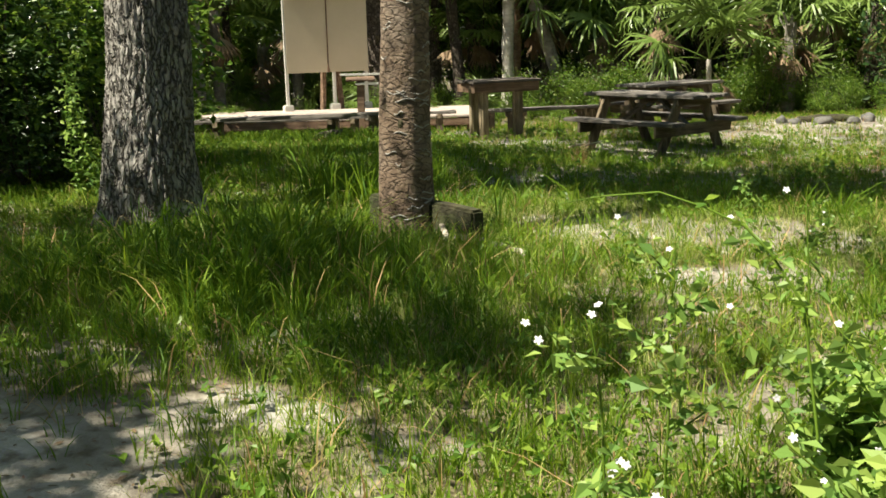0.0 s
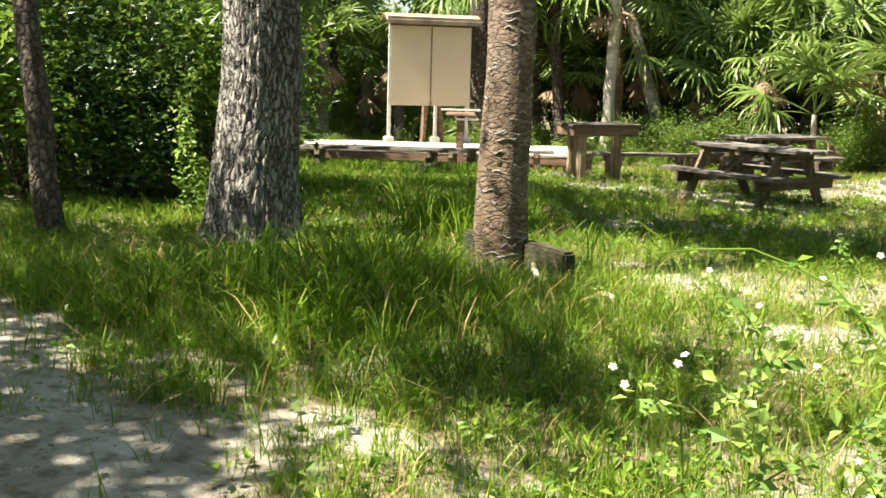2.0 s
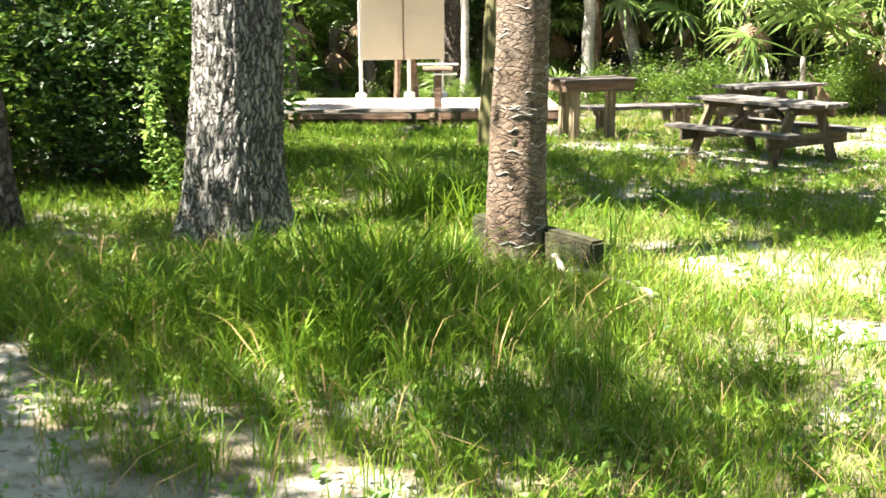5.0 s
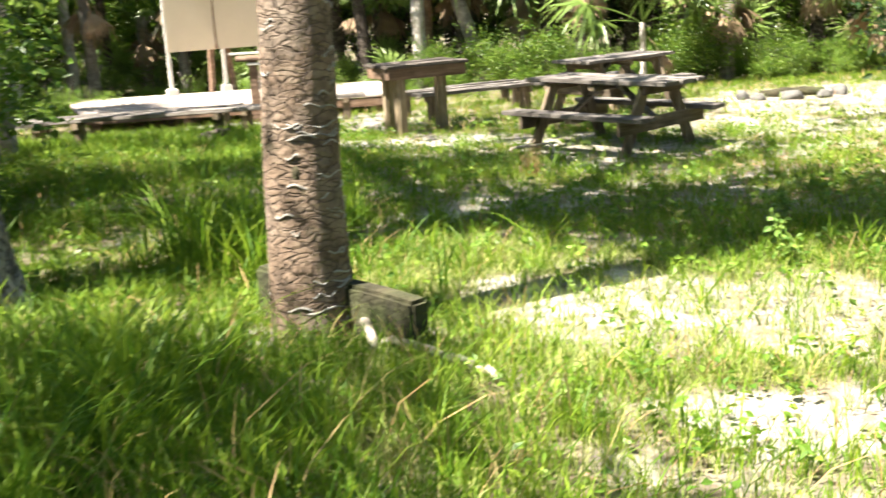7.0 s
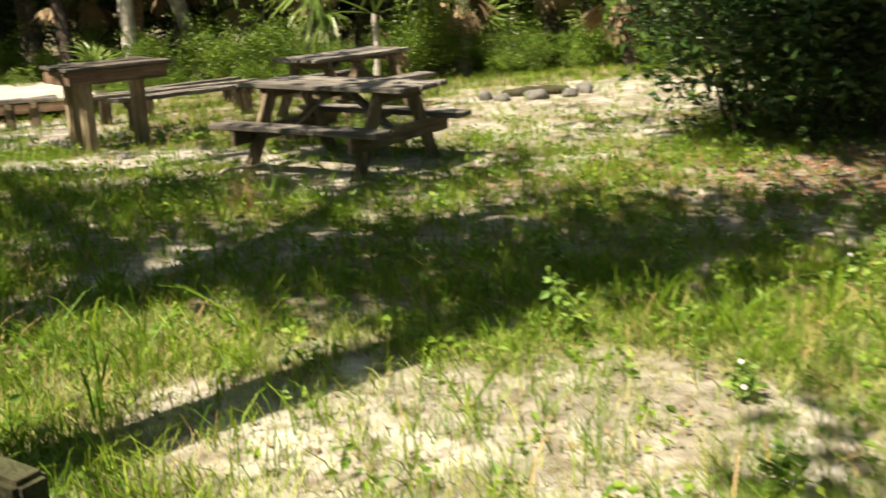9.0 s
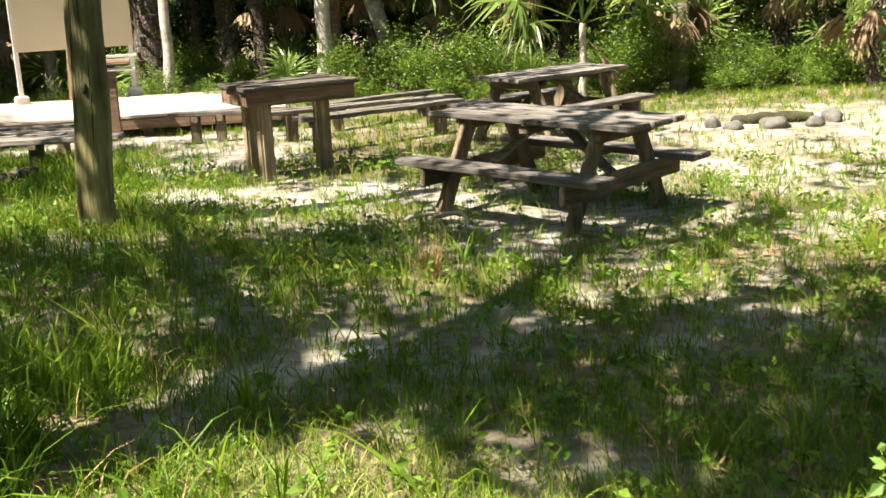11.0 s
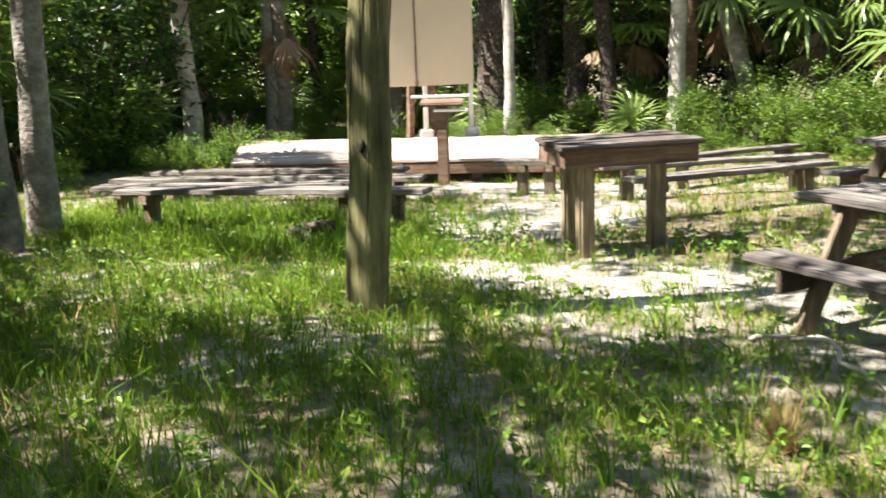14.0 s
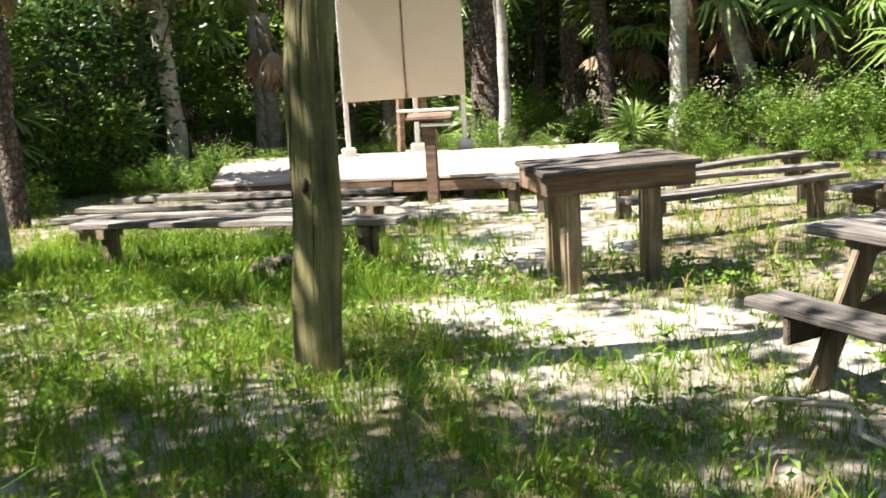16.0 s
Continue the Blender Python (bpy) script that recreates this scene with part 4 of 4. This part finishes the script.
# palmettos along the edge
for i in range(44):
    a = i / 43
    x, y = edge(a, 9, rs.uniform(0.6, 4.5))
    palmetto(x, y, rs.uniform(0.4, 0.75), rs.randint(7, 11), 300 + i)
for i, (x, y) in enumerate(((-13.6, 13.2), (-11.8, 14.6), (-13.0, 18.6), (-12.2, 19.8), (4.2, 24.2), (6.5, 23.5), (-2.6, 7.15), (9.0, 20.0), (8.2, 18.4))):
    palmetto(x, y, (0.8 if i != 6 else 0.55), 9 if i != 6 else 4, 400 + i, h0=0.4 if i != 6 else 1.9)


# low-headed palms whose fans and dead skirts hang in front of the dark woods
LOW_PALMS = ((-9.6, 25.6, 2.9), (-13.2, 22.6, 2.4), (-14.6, 20.2, 2.0), (-10.6, 22.9, 3.1), (-4.9, 27.2, 2.6), (-2.5, 26.6, 3.0), (-1.0, 27.4, 2.4), (0.5, 25.6, 2.9),
             (2.9, 25.4, 3.2), (3.8, 24.0, 2.3), (5.6, 24.4, 2.8), (-16.4, 18.4, 2.3), (-12.4, 17.2, 1.4), (-14.0, 15.4, 2.2), (-15.6, 23.4, 2.8), (-11.2, 26.6, 2.2), (-8.3, 27.3, 3.0), (6.9, 22.2, 2.0), (-3.9, 28.0, 3.4))
for i, (x, y, h) in enumerate(LOW_PALMS):
    cabbage_palm(x, y, h, 0.15, 800 + i, "low cabbage palm with hanging fans and a skirt of dead fronds", 10, 15, M_GREY if i % 3 == 0 else M_BARK, (0.04 * math.sin(i * 2.1), -0.03), 14, 0.9)


def far_woods():
    rg = np.random.default_rng(77)
    k = 4300
    a = rg.random(k) * 2 * math.pi
    d = 37 + 12 * rg.random(k)
    c = np.stack([-2 + d * np.cos(a), 12 + d * np.sin(a), -0.5 + 15 * rg.random(k) ** 1.2], 1)
    return raw("far_woods", *leaves(c, 9, 1.0, 0.55, 0.55, 0.1, rg=rg), M_LEAF)


tagged(far_woods(), "dense dark green woods beyond the clearing", "woods", kind="stuff")

# ---------------------------------------------------------------- unseen leaves overhead, added to cast the sun and shade patches
# ellipses on the ground: left open to the sun, then given extra shade
SUN_PATCHES = ((1.2, 8.9, 0.5, 0.25), (2.0, 8.0, 0.4, 0.2), (-0.9, 5.95, 0.5, 0.45), (2.5, 6.0, 2.5, 1.1), (1.2, 6.9, 1.4, 0.65), (5.6, 16.0, 3.2, 3.0), (-6.0, 20.3, 4.2, 2.4), (-1.2, 17.2, 1.3, 1.6), (0.4, 12.0, 0.35, 0.2), (-0.7, 12.3, 0.3, 0.3), (1.0, 11.2, 0.3, 0.2), (3.6, 12.8, 1.0, 1.0),
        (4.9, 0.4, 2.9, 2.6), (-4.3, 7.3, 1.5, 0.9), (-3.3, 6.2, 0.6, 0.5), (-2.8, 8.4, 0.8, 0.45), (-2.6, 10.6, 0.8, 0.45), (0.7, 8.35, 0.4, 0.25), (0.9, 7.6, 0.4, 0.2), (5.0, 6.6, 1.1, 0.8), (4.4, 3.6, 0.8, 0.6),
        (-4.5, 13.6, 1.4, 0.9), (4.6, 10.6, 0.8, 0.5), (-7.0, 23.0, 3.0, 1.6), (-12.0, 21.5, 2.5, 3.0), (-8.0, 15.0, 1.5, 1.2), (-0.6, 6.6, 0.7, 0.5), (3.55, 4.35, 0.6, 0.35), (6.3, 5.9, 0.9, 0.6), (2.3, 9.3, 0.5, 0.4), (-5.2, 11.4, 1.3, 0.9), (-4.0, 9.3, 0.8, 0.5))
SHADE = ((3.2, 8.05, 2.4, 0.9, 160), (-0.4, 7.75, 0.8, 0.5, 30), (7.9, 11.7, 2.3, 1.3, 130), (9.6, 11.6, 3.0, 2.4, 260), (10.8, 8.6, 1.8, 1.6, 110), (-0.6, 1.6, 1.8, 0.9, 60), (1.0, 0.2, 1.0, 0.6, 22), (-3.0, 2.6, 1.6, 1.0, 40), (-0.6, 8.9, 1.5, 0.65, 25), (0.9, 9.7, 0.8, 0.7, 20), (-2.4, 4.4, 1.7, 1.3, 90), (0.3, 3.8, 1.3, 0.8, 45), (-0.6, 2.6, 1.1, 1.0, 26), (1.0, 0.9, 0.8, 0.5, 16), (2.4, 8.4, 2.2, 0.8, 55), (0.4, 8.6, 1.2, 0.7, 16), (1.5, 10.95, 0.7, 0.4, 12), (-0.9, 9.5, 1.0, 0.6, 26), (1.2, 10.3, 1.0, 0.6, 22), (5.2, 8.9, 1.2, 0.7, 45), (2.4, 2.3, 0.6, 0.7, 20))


def shade_canopy():
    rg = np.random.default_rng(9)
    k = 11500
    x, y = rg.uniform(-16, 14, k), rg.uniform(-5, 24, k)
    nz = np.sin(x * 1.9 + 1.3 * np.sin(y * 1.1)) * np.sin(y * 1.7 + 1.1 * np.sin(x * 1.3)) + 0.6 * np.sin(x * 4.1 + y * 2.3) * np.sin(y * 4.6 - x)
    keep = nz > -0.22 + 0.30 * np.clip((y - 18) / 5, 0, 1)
    for cx, cy, rx, ry in SUN_PATCHES:
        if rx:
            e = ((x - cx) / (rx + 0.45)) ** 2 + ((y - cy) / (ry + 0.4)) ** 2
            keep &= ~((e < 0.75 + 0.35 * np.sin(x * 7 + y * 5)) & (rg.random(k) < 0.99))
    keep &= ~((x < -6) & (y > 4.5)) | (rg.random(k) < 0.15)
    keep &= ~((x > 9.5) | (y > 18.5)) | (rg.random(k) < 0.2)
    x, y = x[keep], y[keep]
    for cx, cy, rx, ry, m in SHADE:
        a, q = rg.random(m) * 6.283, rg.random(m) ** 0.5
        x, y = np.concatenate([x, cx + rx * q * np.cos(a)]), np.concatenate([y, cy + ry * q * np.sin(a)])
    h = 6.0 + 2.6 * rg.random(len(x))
    # each clump is set up-sun of the ground spot it is added to shade
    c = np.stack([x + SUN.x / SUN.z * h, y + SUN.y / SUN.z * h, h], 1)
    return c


SHADE_LEAVES = shade_canopy()
near = np.array([np.hypot(SHADE_LEAVES[:, 0] + 1.6, SHADE_LEAVES[:, 1] - 5.9), np.hypot(SHADE_LEAVES[:, 0] + 5.7, SHADE_LEAVES[:, 1] - 12.0), np.hypot(SHADE_LEAVES[:, 0] - 9.5, SHADE_LEAVES[:, 1] - 11.0), np.hypot(SHADE_LEAVES[:, 0] + 2.9, SHADE_LEAVES[:, 1] - 29)])
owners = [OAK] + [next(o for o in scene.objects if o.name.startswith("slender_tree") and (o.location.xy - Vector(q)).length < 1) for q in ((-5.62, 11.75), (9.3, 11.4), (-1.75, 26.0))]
# the added shading leaves, out of view, shared out among the nearest trees
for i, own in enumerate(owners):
    sel = SHADE_LEAVES[near.argmin(0) == i]
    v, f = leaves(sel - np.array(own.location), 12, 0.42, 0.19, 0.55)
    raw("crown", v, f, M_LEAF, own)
# ---------------------------------------------------------------- grass
def tall(x, y):
    """Lush long grass before the oak and round the palm, shorter towards the tables."""
    h = 0.112 - 0.036 * np.clip((y - 6.5) / 1.5, 0, 1) + 0.125 * np.exp(-((x - 0.5) / 1.7) ** 2 - ((y - 3.6) / 1.5) ** 2) - 0.05 * np.exp(-((x + 1.4) / 1.0) ** 2 - ((y - 4.9) / 0.8) ** 2) + 0.03 * np.exp(-((x + 2) / 2.5) ** 2 - ((y - 9.5) / 2.5) ** 2)
    return h


def blades(n, x0, x1, y0, y1, wide, tuft, seed, hmul=1.0, lean=0.5, simple=False):
    rg = np.random.default_rng(seed)
    k = n // tuft
    x, y = rg.uniform(x0, x1, k), rg.uniform(y0, y1, k)
    ok = rg.random(k) < cover(x, y)
    x, y = x[ok], y[ok]
    hs = np.repeat(tall(x, y) * (0.5 + 1.0 * rg.random(len(x))) * hmul, tuft)
    x, y = np.repeat(x, tuft) + rg.normal(0, 0.028, len(x) * tuft), np.repeat(y, tuft) + rg.normal(0, 0.028, len(y) * tuft)
    k = len(x)
    h = hs * (0.55 + 0.8 * rg.random(k))
    a = rg.random(k) * 2 * np.pi
    ln = np.abs(rg.normal(lean * 0.7, lean * 0.6, k)) * h
    z = gz(x, y) - 0.012
    w = wide * (0.6 + 0.8 * rg.random(k)) * (0.6 + h * 2.0)
    dx, dy = np.cos(a), np.sin(a)
    b = rg.random(k) * 2 * np.pi
    sx, sy = np.cos(b) * w, np.sin(b) * w

    def at(s, t, side):
        return np.stack([x + dx * ln * s + sx * side, y + dy * ln * s + sy * side, z + h * t], 1)
    if simple:
        v = np.stack([at(0, 0, -0.9), at(0, 0, 0.9), at(0.5, 0.75, -0.7), at(0.5, 0.75, 0.7), at(1.1, 0.98, 0)], 1).reshape(-1, 3)
        o = np.arange(k)[:, None] * 5
        return v, np.concatenate([o + [[0, 1, 3]], o + [[0, 3, 2]], o + [[2, 3, 4]]])
    v = np.stack([at(0, 0, -0.8), at(0, 0, 0.8), at(0.28, 0.55, -0.9), at(0.28, 0.55, 0.9), at(0.72, 0.9, -0.55), at(0.72, 0.9, 0.55), at(1.15, 0.98, 0)], 1).reshape(-1, 3)
    o = np.arange(k)[:, None] * 7
    f = np.concatenate([o + [[0, 1, 3]], o + [[0, 3, 2]], o + [[2, 3, 5]], o + [[2, 5, 4]], o + [[4, 5, 6]]])
    return v, f


tagged(raw("grass", *merge(blades(190000, -4.5, 6, 0.2, 8.0, 0.0034, 8, 1, 1.0, 0.75), blades(180000, -5, 6.5, 7.4, 13, 0.0038, 7, 2, 1.05, 0.55, True),
                           blades(115000, -13, 9, 12.5, 26, 0.006, 6, 3, 1.1, 0.5, True), blades(6000, -0.6, 1.0, 2.6, 4.6, 0.0045, 9, 4, 1.4, 0.8), blades(2500, -0.6, 0.6, 6.0, 8.0, 0.005, 9, 8, 2.6, 0.8),
                           blades(36000, -11, 12, -7, 0.6, 0.006, 6, 10, 1.0, 0.5, True), blades(26000, -7.5, -1.6, 12.0, 15.0, 0.005, 7, 9, 2.0, 0.6, True),
                           blades(24000, -12, -4.5, 3, 13, 0.006, 6, 5, 1.0, 0.5, True), blades(30000, 5.5, 13, 2, 13, 0.006, 6, 6, 1.0, 0.5, True),
                           blades(3200, -3, 5, 5.5, 12, 0.005, 8, 7, 1.9, 0.8)), M_GRASS),
       "green grass in tufts of long and short blades", "grass", kind="stuff")


def dry_blades():
    v, f = merge(blades(9000, -4.5, 6, 0.2, 8.0, 0.0032, 3, 21, 1.25, 0.95), blades(9000, -5, 6.5, 7.4, 14, 0.004, 3, 22, 1.2, 0.9, True), blades(5000, -10, 9, 13, 24, 0.006, 3, 23, 1.3, 0.8, True))
    return raw("dry_grass", v, f, M_STRAW)


tagged(raw("bleached_grass", *merge(blades(70000, 1.0, 5.2, 4.6, 7.2, 0.0034, 5, 24, 0.55, 0.9, True), blades(30000, 1.5, 5.0, -0.5, 4.6, 0.0034, 5, 25, 0.6, 0.9, True),
                                    blades(34000, 2.0, 8.5, 11.5, 19.0, 0.005, 5, 26, 0.6, 0.8, True)), M_PALEGRASS),
       "short pale yellow-green grass on the sunny sand", "grass", kind="stuff")
tagged(dry_blades(), "scattered dry yellow grass blades", "grass", kind="stuff")


def herbs():
    rg = np.random.default_rng(31)
    k = 9000
    x, y = rg.uniform(-5, 7, k), rg.uniform(0.4, 14, k)
    ok = rg.random(k) < cover(x, y) * 0.9
    x, y = x[ok], y[ok]
    c = np.stack([x, y, gz(x, y) + 0.03 + 0.07 * rg.random(len(x))], 1)
    v, f = leaves(c, 6, 0.06, 0.05, 0.6, -0.2, rg=rg)
    v[:, 2] = np.maximum(v[:, 2], gz(v[:, 0], v[:, 1]) + 0.003)
    return raw("low_weeds", v, f, M_BRIGHT)


tagged(herbs(), "small broad-leaved weeds in the grass", "weeds", kind="stuff")


def litter(x, y, size, seed, material, name):
    rg = np.random.default_rng(seed)
    v, f = leaves(np.stack([x, y, np.zeros(len(x))], 1), 1, 0.02, size, 0.5, 0.0, rg=rg)
    p = np.repeat(np.stack([x, y, gz(x, y) + 0.016], 1), 4, axis=0)
    v[:, 2] = np.maximum(p[:, 2] + v[:, 2] * 0.25, gz(v[:, 0], v[:, 1]) + 0.012)
    return raw(name, v, f, material)


rg = np.random.default_rng(32)
tagged(litter(rg.uniform(-6, 7, 15000), rg.uniform(0, 17, 15000), 0.04, 33, M_OLDLEAF, "leaf_litter"), "small grey-brown fallen leaves scattered over the sand", "leaf litter", kind="stuff")
tagged(litter(rg.normal(7.3, 1.7, 8500), rg.normal(10.1, 0.95, 8500), 0.065, 34, M_LITTER, "leaf_litter"), "red-brown fallen leaves lying thick in the shade", "leaf litter", kind="stuff")


def straw_tuft(x, y):
    rg = np.random.default_rng(5)
    t = thing("dry_grass_tuft", pose(x, y, G(x, y)), "tuft of dry straw-coloured grass", "grass tuft")
    k = 160
    a, l, h = rg.random(k) * 6.28, 0.05 + 0.14 * rg.random(k), 0.12 + 0.2 * rg.random(k)
    r = 0.05 * rg.random(k)
    b = np.stack([np.cos(a) * r, np.sin(a) * r, np.zeros(k) - 0.01], 1)
    tip = b + np.stack([np.cos(a) * l, np.sin(a) * l, h], 1)
    s = np.stack([-np.sin(a), np.cos(a), np.zeros(k)], 1) * 0.004
    v = np.stack([b - s, b + s, tip], 1).reshape(-1, 3)
    raw("straw", v, np.arange(3 * k).reshape(-1, 3), M_STRAW, t)


straw_tuft(1.62, 9.5)

# ---------------------------------------------------------------- flowering weeds beside the path


def petal_mesh():
    bm = bmesh.new()
    for i in range(5):
        m = pose(0, 0, 0, 0, 0, 72 * i)
        vs = [bm.verts.new(m @ Vector(p)) for p in ((0, 0, 0), (0.012, -0.009, 0.004), (0.024, -0.006, 0.003), (0.026, 0.005, 0.003), (0.013, 0.009, 0.004))]
        bm.faces.new(vs)
    me = bpy.data.meshes.new("flower")
    bm.to_mesh(me)
    bm.free()
    me.materials.append(M_PETAL)
    return me


PETALS = petal_mesh()


def flower_weed(x, y, h, seed, blooms=7, branches=5, leaf=0.075, spread=1.0, dense=5, label="leafy weed with small white flowers"):
    rg = np.random.default_rng(seed)
    t = thing("flowering_weed", pose(x, y, G(x, y)), label, "plant", "flowering weeds")
    tubes, cents, tips = [], [], []
    lean = rg.normal(0, 0.08, 2)
    main = [np.array([lean[0] * s, lean[1] * s, h * s - 0.03]) + rg.normal(0, 0.008, 3) * (s > 0) for s in np.linspace(0, 1, 9)]
    tubes.append(tube(main, list(np.linspace(0.006, 0.002, 9)), 5))
    tips.append(main[-1])
    for b in range(branches):
        i = int(rg.integers(3, 8))
        a = rg.random() * 6.28
        l = h * (0.15 + 0.2 * rg.random()) * spread
        p = [main[i] + np.array([math.cos(a) * l * s, math.sin(a) * l * s, l * 0.9 * s]) for s in np.linspace(0, 1, 5)]
        tubes.append(tube(p, list(np.linspace(0.004, 0.0015, 5)), 4))
        tips.append(p[-1])
        cents += p[1:4]
    cents += main[1:8]
    tagged(raw("stem", *merge(*tubes), M_BRIGHT, t, True), kind="stuff")
    raw("foliage", *leaves(np.array(cents), dense, 0.06, leaf, 0.6, 0.1, rg=rg), M_WEED, t)
    for k in range(blooms):
        c = tips[k % len(tips)] + rg.normal(0, 0.022, 3) * (1, 1, 0.5)
        ob = new("flower", PETALS)
        ob.parent = t
        ob.matrix_local = Matrix.Translation(c) @ pose(0, 0, 0, 50 + rg.normal(0, 25), rg.normal(0, 20), 0) @ Matrix.Scale(0.42, 4)
    return t


flower_weed(3.60, -0.4, 1.0, 41, 14, 6, 0.05, 0.55, 5)
for i, (x, y, h, nb) in enumerate(((4.0, 1.3, 0.7, 4), (4.25, 1.55, 0.9, 5), (4.4, 1.9, 0.95, 6), (3.75, 1.75, 0.6, 3), (4.6, 2.4, 1.0, 6), (4.15, 2.2, 0.7, 4), (4.75, 1.5, 1.0, 5), (4.9, 2.1, 1.05, 6),
                                   (4.0, 0.95, 0.55, 3), (4.35, 1.1, 0.7, 4), (3.85, 1.1, 0.5, 2), (4.3, 2.9, 0.8, 5), (5.1, 2.8, 0.95, 6), (4.1, 1.45, 0.75, 3), (4.5, 1.3, 0.8, 4), (4.55, 1.7, 0.85, 3),
                                   (4.3, 0.7, 0.6, 2), (4.5, 0.85, 0.7, 3), (4.15, 1.2, 0.65, 2), (4.65, 1.1, 0.8, 3), (4.35, 1.35, 0.75, 2), (4.85, 1.8, 0.9, 4), (4.75, 2.3, 0.95, 3), (4.45, 2.15, 0.85, 3))):
    flower_weed(4.26 + (x - 3.95) * 0.8, -2.62 + (y + 2.25) * 0.8, h * 1.0, 50 + i, 2 * nb, 13, 0.07, 0.9, 12, "bushy light green weed with white flowers beside the path")
for i, (x, y, h, nb) in enumerate(((5.1, 7.0, 0.42, 4), (4.05, 5.05, 0.2, 2), (4.9, 5.0, 0.2, 2), (5.4, 5.1, 0.25, 3), (4.7, 4.4, 0.22, 3), (4.2, 5.9, 0.2, 2), (3.6, 6.6, 0.35, 0), (4.3, 7.6, 0.4, 0), (3.7, 7.9, 0.3, 0), (5.5, 4.2, 0.5, 2), (5.7, 5.9, 0.3, 4))):
    flower_weed(x, y, h, 90 + i, nb, 3, 0.05, 1.0, 5, "small weed with white flowers in thin grass")


def arching_vine():
    t = thing("arching_vine", pose(3.90, 0.18, 0), "long pale green arching vine above the weeds", "plant")
    pts = [(0.02, 0.02, -0.02), (0.10, 0.10, 0.5), (0.05, 0.16, 0.85), (-0.04, 0.16, 0.99), (-0.11, 0.17, 1.06), (-0.22, 0.17, 1.11), (-0.34, 0.16, 1.15), (-0.49, 0.13, 1.14), (-0.61, 0.10, 1.12)]
    v, f = tube(pts, [0.005, 0.005, 0.004, 0.004, 0.004, 0.003, 0.003, 0.0025, 0.002], 6)
    raw("stem", v, f, M_BRIGHT, t, True)
    raw("foliage", *leaves(np.array(pts[2:6]), 4, 0.03, 0.04, 0.5, rg=np.random.default_rng(3)), M_BRIGHT, t)


arching_vine()
for x, y, h, nb, sd in ((3.62, 0.92, 1.0, 2, 71), (4.08, 0.74, 1.15, 5, 73), (4.1, -0.1, 0.75, 4, 74), (4.35, 0.25, 0.95, 4, 75), (4.5, 0.6, 1.1, 5, 76)):
    flower_weed(x - 0.05, y - 0.37, h, sd, nb, 5, 0.05, 0.7, 7, "tall weed with white flowers beside the path")


def climbing_vine(x, y, h, seed):
    """A leafy column of shoots climbing up through the thicket."""
    rg = np.random.default_rng(seed)
    t = thing("climbing_vine", pose(x, y, G(x, y)), "bright green leafy vine climbing beside the oak", "plant")
    stems, spots = [], []
    for k in range(4):
        a, r = rg.random() * 6.283, 0.05 + 0.1 * rg.random()
        p = [np.array([math.cos(a) * r + 0.07 * math.sin(4 * q + k), math.sin(a) * r + 0.06 * math.cos(3 * q + k), h * q * (0.7 + 0.1 * k) - 0.03]) for q in np.linspace(0, 1, 14)]
        stems.append(tube(p, list(np.linspace(0.008, 0.003, 14)), 5))
        spots += p[1:]
    raw("stem", *merge(*stems), M_BRIGHT, t, True)
    raw("foliage", *leaves(np.array(spots), 7, 0.08, 0.07, 0.6, 0.2, rg=rg), M_WEED, t)


climbing_vine(-2.72, 6.3, 1.6, 81)
